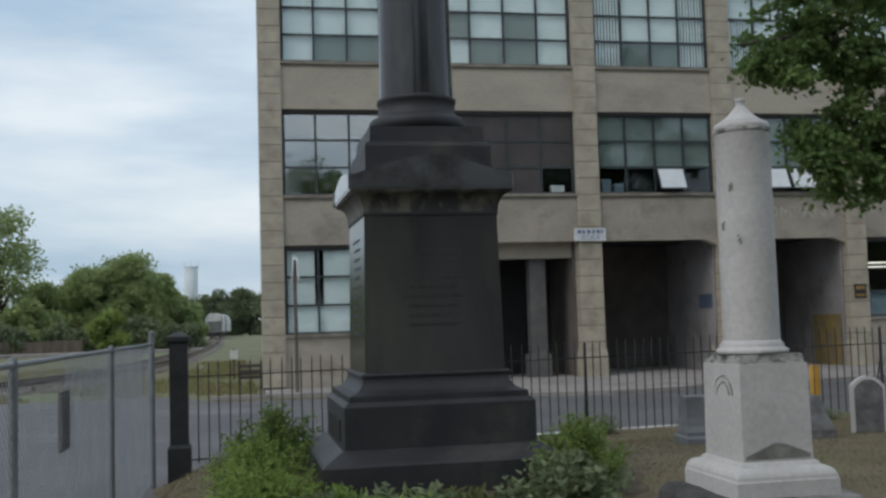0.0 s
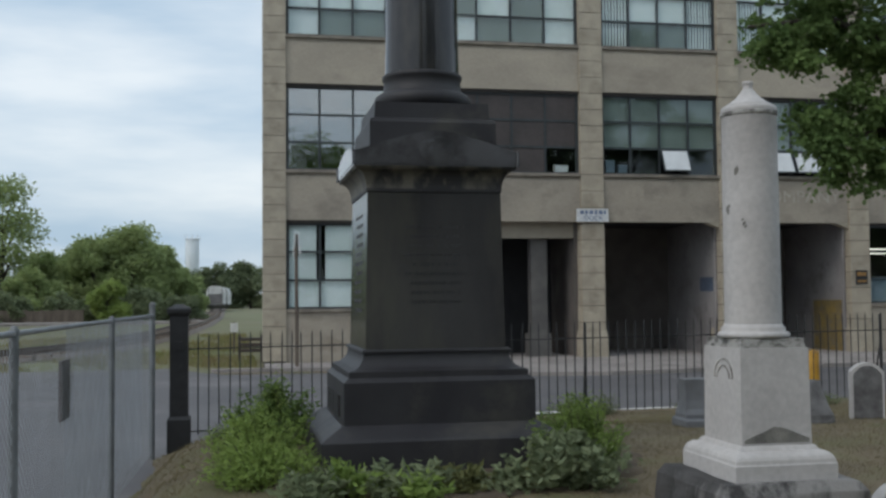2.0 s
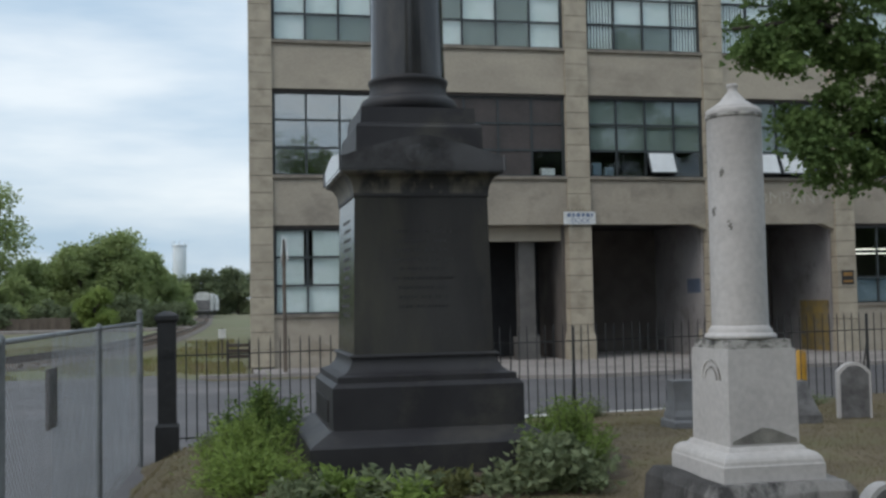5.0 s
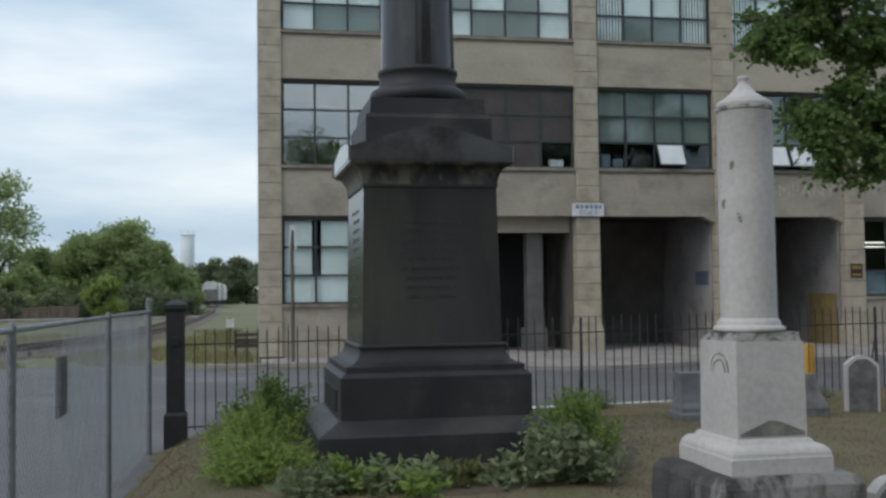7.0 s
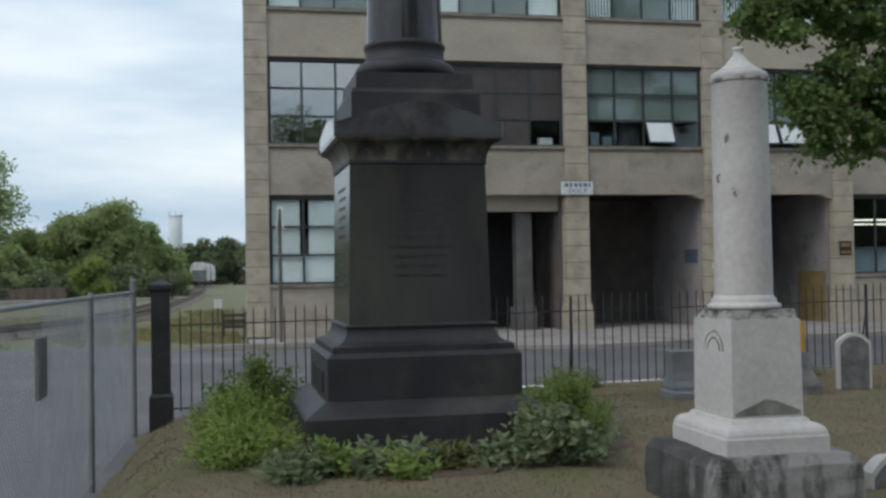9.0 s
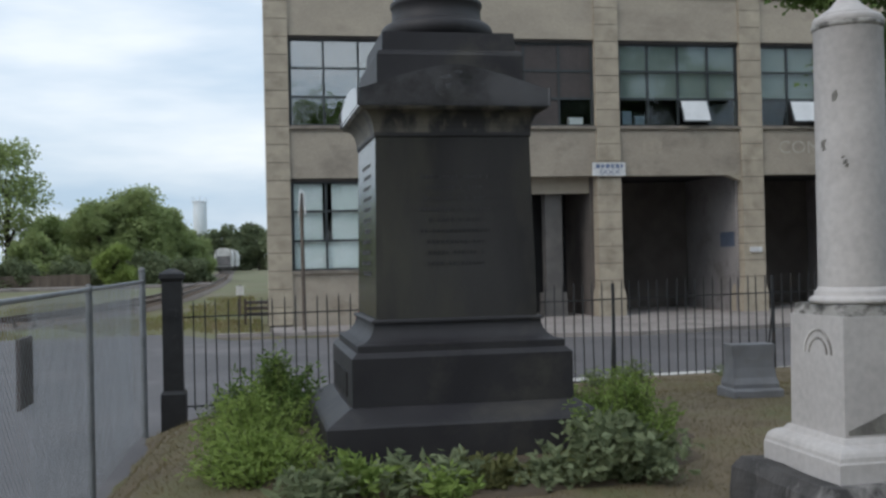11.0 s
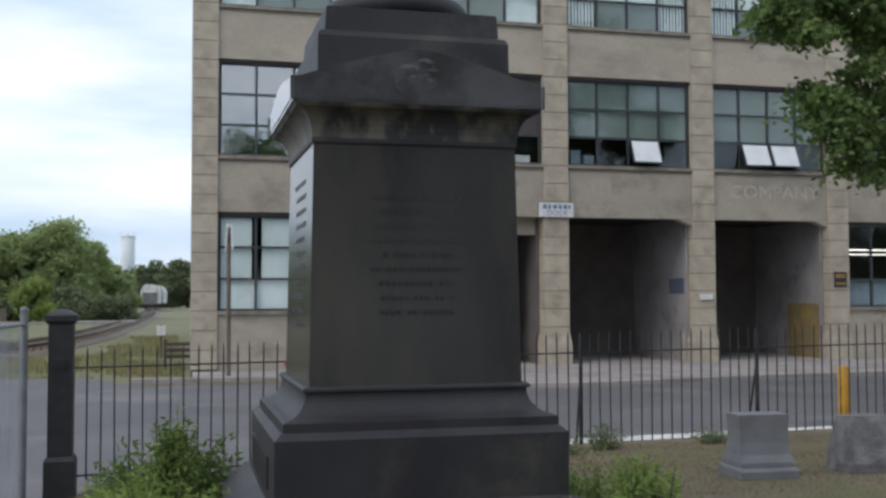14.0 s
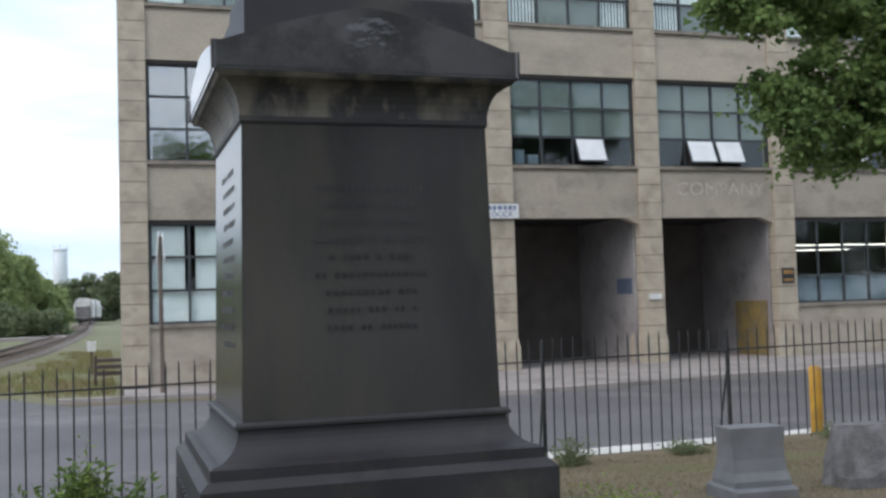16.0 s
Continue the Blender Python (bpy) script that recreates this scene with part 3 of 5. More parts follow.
# loading docks: recesses behind bays two and three, an entrance in bay one
for k in (2, 3):
    x0, x1 = pillars[k][1], pillars[k + 1][0]
    part("dock_wall", bx(x1 - 0.02, x1 + 0.25, FY + 0.40, FY + 4.5, -0.2, 5.05), "dockwall", bld, "stained pale grey dock wall")
    part("dock_wall", bx(x0 - 0.25, x0 + 0.02, FY + 0.40, FY + 4.5, -0.2, 5.05), "dockwall", bld)
    part("dock_back", bx(x0 - 0.2, x1 + 0.2, FY + 4.5, FY + 4.7, -0.2, 5.05), "recess_shade", bld)
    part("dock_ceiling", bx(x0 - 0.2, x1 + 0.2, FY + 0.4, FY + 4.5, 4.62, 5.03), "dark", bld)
    part("dock_floor", bx(x0 - 0.2, x1 + 0.2, FY - 0.1, FY + 4.5, -0.2, -0.025), "walk", bld)
    # chamfered upper corner of the opening
    for a, s in ((x1, -1),):
        bm = bmesh.new()
        tri = [(a, HEADS[0]), (a + s * 0.5, HEADS[0]), (a, HEADS[0] - 0.2)]
        f0 = [bm.verts.new((x, FY + 0.0, z)) for x, z in tri]
        f1 = [bm.verts.new((x, FY + 0.35, z)) for x, z in tri]
        bm.faces.new(f0)
        bm.faces.new(f1[::-1])
        for q in range(3):
            bm.faces.new((f0[q], f0[(q + 1) % 3], f1[(q + 1) % 3], f1[q]))
        part("corner_bracket", bm, "spandrel", bld)
    part("dock_post", bx(x1 - 0.09, x1 - 0.02, FY + 0.25, FY + 0.40, -0.05, 4.4), "dockwall", bld)
x0, x1 = pillars[1][1], pillars[2][0]
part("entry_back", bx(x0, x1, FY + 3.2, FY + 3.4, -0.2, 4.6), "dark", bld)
part("entry_lintel", bx(x0, x1, FY + 0.5, FY + 0.8, 4.0, 4.55), "spandrel", bld)
part("entry_floor", bx(x0, x1, FY - 0.1, FY + 3.2, -0.2, -0.025), "walk", bld)
part("entry_wall", bx(x0, x0 + 0.1, FY + 0.4, FY + 3.2, -0.2, 4.6), "dockwall", bld)
# right wall takes the shade tone, left wall the plain paint
part("entry_wall", bx(x1 - 0.1, x1, FY + 0.4, FY + 3.2, -0.2, 4.6), "recess_shade", bld)
bm = bx(8.52, 9.08, FY + 0.75, FY + 1.2, -0.1, 4.0)
box(bm, 8.42, 9.18, FY + 0.65, FY + 1.3, -0.1, 0.75)
part("entry_post", soften(bm, 0.02), "postgray", bld, "pale concrete post with a wider foot")
part("yellow_corner_guard", bx(pillars[4][0] - 0.10, pillars[4][0] - 0.022, FY + 0.45, FY + 2.3, -0.02, 1.8), "dullyellow", bld, "worn yellow painted bumper")

# ceiling lamps seen through the ground floor windows
for y in (FY + 2.6, FY + 4.6, FY + 6.4):
    for x in (22.3, 24.6, 26.9):
        lampt = thing("ceiling_lamp", "long fluorescent tube lamp under the ceiling", "lamp", "ceiling lamps")
        part("tube", bx(x - 1.1, x + 1.1, y - 0.05, y + 0.05, 3.70, 3.74), "tube", lampt)
        part("housing", bx(x - 0.95, x + 0.95, y - 0.1, y + 0.1, 3.745, 3.80), "rust", lampt)


def writing(name, body, size, mtl, parent, m):
    cu = bpy.data.curves.new(name, "FONT")
    cu.body, cu.size, cu.align_x, cu.align_y, cu.extrude = body, size, "CENTER", "CENTER", 0.003
    tmp = bpy.data.objects.new(name, cu)
    scene.collection.objects.link(tmp)
    dg = bpy.context.evaluated_depsgraph_get()
    me = bpy.data.meshes.new_from_object(tmp.evaluated_get(dg))
    bpy.data.objects.remove(tmp)
    me.materials.clear()
    me.materials.append(M[mtl])
    ob = new(name, me)
    ob.parent = parent
    ob.matrix_local = m
    return ob


sgn = thing("dock_sign", "white board with blue capitals on the pillar", "sign")
part("board", soften(bx(9.86, 10.98, FY - 0.20, FY - 0.15, 4.52, 4.95), 0.008), "white", sgn)
part("bracket", bx(10.2, 10.3, FY - 0.15, FY - 0.11, 4.5, 4.9), "frame", sgn)
for u, w in ((9.98, 0.13), (10.15, 0.1), (10.3, 0.14), (10.49, 0.1), (10.64, 0.13), (10.81, 0.08)):
    part("letter_bar", bx(u, u + w, FY - 0.204, FY - 0.2005, 4.77, 4.90), "letterblue", sgn)
writing("lettering", "DOCK", 0.23, "letterblue", sgn, pose(10.45, FY - 0.203, 4.635, 90))
faded = thing("faded_wall_lettering", "faded pale capitals on the concrete band", "lettering")
writing("lettering", "COMPANY", 0.6, "ghost", faded, pose(18.1, FY - 0.022, 5.43, 90) @ Matrix.Diagonal((1.12, 1, 1, 1)))
for u in (11.66, 11.92, 12.2):
    part("letter_bar", bx(u, u + 0.13, FY - 0.024, FY - 0.019, 5.24, 5.66), "spandrel", faded)
bs = thing("blue_notice", "small blue notice on the dock wall", "sign")
part("plate", bx(pillars[3][0] - 0.045, pillars[3][0] - 0.021, FY + 0.55, FY + 1.6, 2.15, 2.65), "blue", bs)
bk = thing("warning_plate", "small black plate with orange bars on the pillar", "sign")
part("plate", bx(20.2, 20.66, FY - 0.125, FY - 0.103, 2.35, 2.85), "blackpaint", bk)
part("bar", bx(20.25, 20.61, FY - 0.129, FY - 0.126, 2.65, 2.78), "orange", bk)
part("bar", bx(20.25, 20.61, FY - 0.129, FY - 0.126, 2.42, 2.50), "orange", bk)
vent = thing("wall_box", "small pale metal box on the pillar", "box")
part("body", soften(bx(15.3, 15.72, FY - 0.18, FY - 0.104, 1.95, 2.12), 0.015), "white", vent)
cb = thing("cardboard_box", "small white box on the window sill", "box")
part("body", soften(bx(9.25, 9.72, FY + 0.26, FY + 0.45, 6.2, 6.47), 0.01), "white", cb)
for x, z in ((11.1, 0.5), (11.55, 0.35)):
    st = thing("file_box", "grey box standing behind the window", "box", "boxes behind the window")
    part("body", soften(bx(x, x + 0.32, FY + 0.3, FY + 0.5, 6.18, 6.18 + z), 0.01), "bluepanel", st)


# ---- dark granite monument ----
CX, CY = 0.325, 9.2
mon = thing("granite_monument", "tall dark granite column monument on a stepped plinth", "monument")
part("slab", soften(square([(1.05, 0.30), (1.05, 0.785), (1.03, 0.805), (0.86, 0.905)], CX, CY), 0.008), "granite_rough", mon)
part("plinth", soften(square([(0.84, 0.88), (0.84, 1.262), (0.80, 1.30)], CX, CY), 0.012), "granite_rough", mon)
prof = [(0.79, 1.295), (0.79, 1.35)]
for q in range(9):
    a = q / 8
    prof.append((0.765 - 0.115 * math.sin(a * math.pi / 2), 1.36 + 0.12 * (1 - math.cos(a * math.pi / 2)) + 0.022 * a))
prof += [(0.652, 1.505), (0.668, 1.508), (0.668, 1.522), (0.655, 1.535)]
part("base_moulding", soften(square(prof, CX, CY), 0.006), "granite_rough", mon)
die = part("die", soften(square([(0.628, 1.53), (0.602, 2.95)], CX, CY), 0.012), "granite_die", mon)
# thin dark strip added between die and cove
part("cove_strip", soften(square([(0.606, 2.918), (0.613, 2.93), (0.613, 2.952)], CX, CY), 0.004), "granite_rough", mon)
prof = [(0.60, 2.945)]
for q in range(8):
    a = q / 7
    prof.append((0.612 + 0.10 * (1 - math.cos(a * math.pi / 2)), 2.948 + 0.17 * math.sin(a * math.pi / 2)))
prof += [(0.725, 3.135), (0.725, 3.15)]
part("cornice_moulding", square(prof, CX, CY), "granite_pale", mon, "weathered paler moulding under the cornice")
# cornice: four shallow arched gables meeting over the square block
bm = bmesh.new()
H, N = 0.735, 24


def arch(u):
    return 3.27 + 0.19 * max(0.0, 1 - (abs(u) / 0.72) ** 1.4)


rows = []
for q in range(N + 1):
    u = -H + 2 * H * q / N
    rows.append((bm.verts.new((u, -H, 3.15)), bm.verts.new((u, -H, arch(u))), bm.verts.new((u, H, arch(u))), bm.verts.new((u, H, 3.15))))
for a, b in zip(rows, rows[1:]):
    for q in range(4):
        bm.faces.new((a[q], b[q], b[(q + 1) % 4], a[(q + 1) % 4]))
bm.faces.new(rows[0][::-1])
bm.faces.new(rows[-1])
bmesh.ops.translate(bm, verts=bm.verts, vec=(CX, CY, 0))
part("cornice", soften(bm, 0.01, 50), "granite_cornice", mon, "grey polished cornice with low gables")
bm = bmesh.new()
rows = []
for q in range(N + 1):
    u = -H + 0.003 + 2 * (H - 0.003) * q / N
    rows.append((bm.verts.new((-H - 0.004, u, 3.153)), bm.verts.new((-H - 0.004, u, 3.267 + (arch(u) - 3.27) * 0.5)), bm.verts.new((H + 0.004, u, 3.267 + (arch(u) - 3.27) * 0.5)), bm.verts.new((H + 0.004, u, 3.153))))
for a, b in zip(rows, rows[1:]):
    for q in range(4):
        bm.faces.new((a[q], b[q], b[(q + 1) % 4], a[(q + 1) % 4]))
bm.faces.new(rows[0][::-1])
bm.faces.new(rows[-1])
bmesh.ops.translate(bm, verts=bm.verts, vec=(CX, CY, 0))
part("side_gable", soften(bm, 0.01, 50), "granite_cornice", mon)
# worn carved emblem in the front gable
sh = bmesh.new()
cells = {}
for i in range(25):
    for j in range(25):
        u, w = (i - 12) / 12, (j - 12) / 12
        rad = math.hypot(u, w * (0.92 if w > 0 else 1.08))
        if rad <= 1.0:
            lump = 0.007 * (1 - rad * rad) * (0.9 + 0.55 * noise.noise(Vector((u * 3.2, w * 3.2, 5)))) + 0.002 * (1 - rad) * noise.noise(Vector((u * 8, w * 8, 1)))
            cells[i, j] = sh.verts.new((CX + u * 0.17, CY - H - 0.001 - max(lump, 0.0), 3.285 + w * 0.125))
for i, j in cells:
    quad = [(i, j), (i + 1, j), (i + 1, j + 1), (i, j + 1)]
    if all(q in cells for q in quad):
        sh.faces.new([cells[q] for q in quad])
part("carved_emblem", sh, "granite_cornice", mon, "weathered carved emblem")
part("upper_block", soften(square([(0.578, 3.28), (0.575, 3.555), (0.562, 3.585), (0.528, 3.60), (0.518, 3.742)], CX, CY), 0.01), "granite_rough", mon)
prof = [(0.44, 3.738)]
for q in range(11):
    a = -math.pi / 2 + math.pi * q / 10
    prof.append((0.385 + 0.078 * math.cos(a), 3.822 + 0.08 * math.sin(a)))
prof += [(0.378, 3.905), (0.378, 3.925), (0.366, 3.935), (0.366, 4.03), (0.378, 4.04), (0.378, 4.075), (0.362, 4.085)]
part("column_base", lathe(prof, 48, CX, CY), "granite_rough", mon)
part("shaft", lathe([(0.352, 4.083), (0.3518, 4.09), (0.3515, 4.105), (0.345, 4.4), (0.34, 5.2), (0.325, 6.4), (0.30, 8.0), (0.0, 8.05)], 48, CX, CY), "granite", mon)
# worn inscription lines
rng = random.Random(5)
yf = CY - 0.616
for j in range(9):
    z = 2.60 - j * 0.083
    w = 0.2 + 0.1 * rng.random()
    slope = 0.628 - 0.026 * (z - 1.53) / 1.37
    u = CX - w
    while u < CX + w:
        l = 0.014 + 0.012 * rng.random()
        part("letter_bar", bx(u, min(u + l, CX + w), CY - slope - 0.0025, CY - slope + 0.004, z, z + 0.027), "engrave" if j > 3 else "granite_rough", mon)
        u += l + 0.013 + (0.03 if rng.random() < 0.2 else 0)
for j in range(11):
    z = 2.72 - j * 0.086
    slope = 0.628 - 0.026 * (z - 1.53) / 1.37
    u = CY - 0.34 + 0.12 * rng.random()
    end = CY + 0.30 - 0.16 * rng.random()
    while u < end:
        l = 0.025 + 0.035 * rng.random()
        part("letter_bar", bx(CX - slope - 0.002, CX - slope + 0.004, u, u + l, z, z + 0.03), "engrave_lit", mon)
        u += l + 0.016 + (0.04 if rng.random() < 0.2 else 0)
u = CY - 0.5
while u < CY + 0.5:
    l = 0.07 + 0.04 * rng.random()
    part("raised_letter", soften(bx(CX - 0.856, CX - 0.838, u, u + l, 0.95, 1.14), 0.004), "granite_rough", mon)
    u += l + 0.04


# ---- white marble column ----
WX, WY = 1.838, 5.60


def deeper(bm, k=1.13):
    """Stretches a shaft away from the walk, its front left where it is."""
    for v in bm.verts:
        v.co.y = WY - 0.235 + (v.co.y - WY + 0.235) * k
    return bm


wm = thing("marble_column", "white marble column grave marker with dark weathering", "monument")
bm = square([(0.48, 0.25), (0.49, 0.60), (0.475, 0.80), (0.435, 0.862)], WX, WY + 0.03)
bmesh.ops.subdivide_edges(bm, edges=bm.edges[:], cuts=6, use_grid_fill=True)
for v in bm.verts:
    d = noise.noise_vector(v.co * 3.1) * 0.035 + noise.noise_vector(v.co * 11) * 0.012
    v.co += Vector((d.x, d.y, d.z * 0.35 if v.co.z > 0.7 else d.z))
part("foundation_block", bm, "darkstone", wm, "rough blackened foundation stone")
prof = [(0.335, 0.845), (0.335, 0.955)]
for q in range(6):
    a = q / 5 * math.pi / 2
    prof.append((0.262 + 0.068 * math.cos(a), 0.965 + 0.068 * math.sin(a)))
prof += [(0.255, 1.045), (0.245, 1.06)]
part("base", soften(deeper(square(prof, WX, WY)), 0.006), "marble", wm)
part("die", soften(deeper(square([(0.232, 1.055), (0.226, 1.655)], WX, WY)), 0.007), "marble", wm)
part("neck_plinth", soften(deeper(square([(0.215, 1.65), (0.208, 1.712)], WX, WY)), 0.012), "marble_dirty", wm, "stained marble plinth")
part("column_base", lathe([(0.18, 1.71), (0.222, 1.718), (0.226, 1.735), (0.21, 1.75), (0.196, 1.755), (0.2, 1.772), (0.184, 1.787), (0.177, 1.80)], 40, WX - 0.022, WY + 0.0), "marble", wm)
part("shaft", lathe([(0.177, 1.797), (0.1769, 1.803), (0.1768, 1.812), (0.175, 2.2), (0.173, 2.8), (0.171, 3.14), (0.176, 3.15), (0.175, 3.172), (0.166, 3.185)], 40, WX - 0.022, WY + 0.0), "marble", wm)
part("cap", lathe([(0.150, 3.182), (0.146, 3.196), (0.13, 3.206), (0.085, 3.238), (0.055, 3.272), (0.04, 3.292), (0.03, 3.30), (0.03, 3.33), (0.036, 3.335), (0.034, 3.35), (0.0, 3.352)], 32, WX - 0.024, WY), "marble", wm)
part("broken_collar", lathe([(0.170, 3.118), (0.178, 3.124), (0.180, 3.146), (0.172, 3.15)], 40, WX - 0.022, WY + 0.0), "marble_dirty", wm, "cracked blackened joint")
bm = bmesh.new()
for q in range(13):
    a0, a1 = math.pi * q / 12, math.pi * (q + 1) / 12
    for r, t in ((0.135, 0.012), (0.09, 0.01)):
        if q < 12:
            vs = [bm.verts.new((WX - 0.2285 - e, WY + 0.01 + rr * math.cos(a), 1.46 + rr * 0.95 * math.sin(a))) for a in (a0, a1) for rr in (r, r - t) for e in (0.0, 0.006)]
            for f in ((1, 3, 7, 5), (0, 1, 5, 4), (2, 6, 7, 3)):
                bm.faces.new([vs[i] for i in f])
part("carved_arch", bm, "oldmarble", wm, "weathered carved arch relief")
sp = bmesh.new()
rs = random.Random(41)
for az, z, r in ((-144.7, 2.77, 0.019), (-146.5, 2.75, 0.013), (-170, 2.53, 0.02), (-168, 2.505, 0.012), (-131, 2.43, 0.013), (-134, 2.455, 0.008), (-128, 2.41, 0.009)):
    rim = []
    for q in range(11):
        k = r * (0.55 + 0.65 * rs.random())
        u, w = k * math.cos(q * 0.571) * 0.9, k * math.sin(q * 0.571) * 1.25
        a = radians(az) + (u + 0.35 * w) / 0.175
        rim.append((a, z + w))
    top = [sp.verts.new((WX - 0.022 + 0.1765 * math.cos(a), WY + 0.1765 * math.sin(a), h)) for a, h in rim]
    low = [sp.verts.new((WX - 0.022 + 0.170 * math.cos(a), WY + 0.170 * math.sin(a), h)) for a, h in rim]
    sp.faces.new(top)
    for q in range(11):
        sp.faces.new((top[q], low[q], low[(q + 1) % 11], top[(q + 1) % 11]))
part("black_spots", sp, "marble_grime", wm, "dark lichen spots")
# dark gable-shaped stain left by a lost plaque
bm = bmesh.new()
tri = [(-0.215, 1.075), (0.215, 1.075), (0.215, 1.10), (0.05, 1.165), (-0.02, 1.175), (-0.06, 1.155), (-0.215, 1.095)]
f0 = [bm.verts.new((WX + x, WY - 0.2345, z)) for x, z in tri]
f1 = [bm.verts.new((WX + x, WY - 0.222, z)) for x, z in tri]
bm.faces.new(f0)
for q in range(len(tri)):
    bm.faces.new((f0[q], f0[(q + 1) % len(tri)], f1[(q + 1) % len(tri)], f1[q]))
part("dark_patch", bm, "marble_grime", wm, "dark gable-shaped stain at the foot of the die")


# ---- other gravestones ----
def slant_stone(x, y, yaw):
    st = thing("gravestone", "grey granite gravestone with flared sides on a base", "gravestone")
    z = lawn_z(x, y)
    g = [(0.42, 0.19, 0.0), (0.42, 0.19, 0.09), (0.385, 0.16, 0.12)]
    bm = bmesh.new()

    def stack(levels):
        rings = [[bm.verts.new((sx * a, sy * b, h)) for sx, sy in ((-1, -1), (1, -1), (1, 1), (-1, 1))] for a, b, h in levels]
        for p, q in zip(rings, rings[1:]):
            for k in range(4):
                bm.faces.new((p[k], p[(k + 1) % 4], q[(k + 1) % 4], q[k]))
        bm.faces.new(rings[0][::-1])
        bm.faces.new(rings[-1])

    stack([(0.325, 0.24, -0.1), (0.325, 0.24, 0.07), (0.31, 0.22, 0.09)])
    part("base", soften(bm, 0.01), "graystone", st)
    bm = bmesh.new()
    stack([(0.30, 0.18, 0.088), (0.30, 0.18, 0.13), (0.284, 0.148, 0.19), (0.272, 0.13, 0.28), (0.27, 0.125, 0.38), (0.282, 0.127, 0.455), (0.286, 0.128, 0.50)])
    part("tablet", soften(bm, 0.01), "graystone", st)
    st.matrix_world = pose(x, y, z, 0, 0, yaw) @ Matrix.Diagonal((0.80, 1, 1.08, 1))
    return st


slant_stone(3.85, 10.85, -4)
st = thing("gravestone", "rough dark grey gravestone with a sloping face", "gravestone")
bm = bmesh.new()
rings = [[bm.verts.new((sx * a, sy * b + o, h)) for sx, sy in ((-1, -1), (1, -1), (1, 1), (-1, 1))] for a, b, h, o in ((0.385, 0.22, -0.1, 0), (0.37, 0.21, 0.10, 0), (0.30, 0.12, 0.44, 0.06), (0.285, 0.10, 0.49, 0.07))]
for p, q in zip(rings, rings[1:]):
    for k in range(4):
        bm.faces.new((p[k], p[(k + 1) % 4], q[(k + 1) % 4], q[k]))
bm.faces.new(rings[0][::-1])
bm.faces.new(rings[-1])
bmesh.ops.subdivide_edges(bm, edges=bm.edges[:], cuts=3, use_grid_fill=True)
for v in bm.verts:
    v.co += noise.noise_vector(v.co * 6) * 0.03
part("stone", bm, "rockface", st)
st.matrix_world = pose(5.07, 10.9, lawn_z(5.07, 10.9), 0, 0, -6)


def tablet(x, y, w, h, d, yaw, label, material):
    st = thing("gravestone", label, "gravestone")
    bm = bmesh.new()
    pts = [(-w / 2, -0.15)] + [(-w / 2 + w * q / 12, h - 0.28 * w * (1 - math.sin(math.pi * q / 12)) ** 1.3) for q in range(13)] + [(w / 2, -0.15)]
    f0 = [bm.verts.new((u, -d / 2, v)) for u, v in pts]
    f1 = [bm.verts.new((u, d / 2, v)) for u, v in pts]
    bm.faces.new(f0)
    bm.faces.new(f1[::-1])
    for q in range(len(pts)):
        bm.faces.new((f0[q], f0[(q + 1) % len(pts)], f1[(q + 1) % len(pts)], f1[q]))
    part("tablet", soften(bm, 0.008, 50), material, st)
    bm = bmesh.new()
    inner = [(u * 0.86, v - 0.035 if v > 0 else v) for u, v in pts]
    g0 = [bm.verts.new((u, -d / 2 - 0.005, v)) for u, v in inner]
    g1 = [bm.verts.new((u, -d / 2 + 0.01, v)) for u, v in inner]
    bm.faces.new(g0)
    for q in range(len(inner)):
        bm.faces.new((g0[q], g0[(q + 1) % len(inner)], g1[(q + 1) % len(inner)], g1[q]))
    part("face", bm, "rockface", st, "brown weathered front face")
    st.matrix_world = pose(x, y, lawn_z(x, y) - 0.02, 0, 0, yaw)
    return st


tablet(6.13, 11.1, 0.39, 0.70, 0.13, -18, "small round-topped marble tablet with brown stains", "marble")
tablet(3.0, 5.9, 0.36, 0.225, 0.10, 8, "low white marble tablet beside the column", "marble")


# ---- iron fence ----
fence = thing("iron_fence", "black iron picket fence along the cemetery edge", "fence")
FX1 = 20.0


def fz(x):
    return 0.13 + 0.015 * (x + 2)


for zz in (0.0, 1.13):
    bm = bmesh.new()
    box(bm, 0, 1, -0.012, 0.012, -0.009, 0.009)
    r = part("rail", bm, "iron", fence)
    a, b = Vector((-2.05, fence_y(-2.05), fz(-2.05) + 0.05 + zz)), Vector((FX1, fence_y(FX1), fz(FX1) + 0.05 + zz))
    d = b - a
    r.matrix_local = Matrix.Translation(a) @ Matrix((d.normalized(), Vector((-d.y, d.x, 0)).normalized(), Vector((0, 0, 1)))).transposed().to_4x4() @ Matrix.Diagonal((d.length, 1, 1, 1))
bm = bmesh.new()
cyl(bm, (0, 0, 0), (0, 0, 1.33), 0.0095, 0.0095, 6)
cyl(bm, (0, 0, 1.33), (0, 0, 1.40), 0.0095, 0.002, 6)
picket = mesh_of("picket", bm, "iron")
x = -1.92
rng = random.Random(3)
while x < FX1:
    pk = part("picket", picket, None, fence)
    pk.matrix_local = pose(x, fence_y(x), fz(x), rng.uniform(-0.6, 0.6), rng.uniform(-0.6, 0.6), 0)
    x += 0.143
bm = bmesh.new()
box(bm, -0.018, 0.018, -0.018, 0.018, -0.15, 1.36)
cyl(bm, (0.0, 0.0, 0.95), (0.10, 0.42, -0.05), 0.014, 0.014, 6)
fpost = mesh_of("fence_post", bm, "iron")
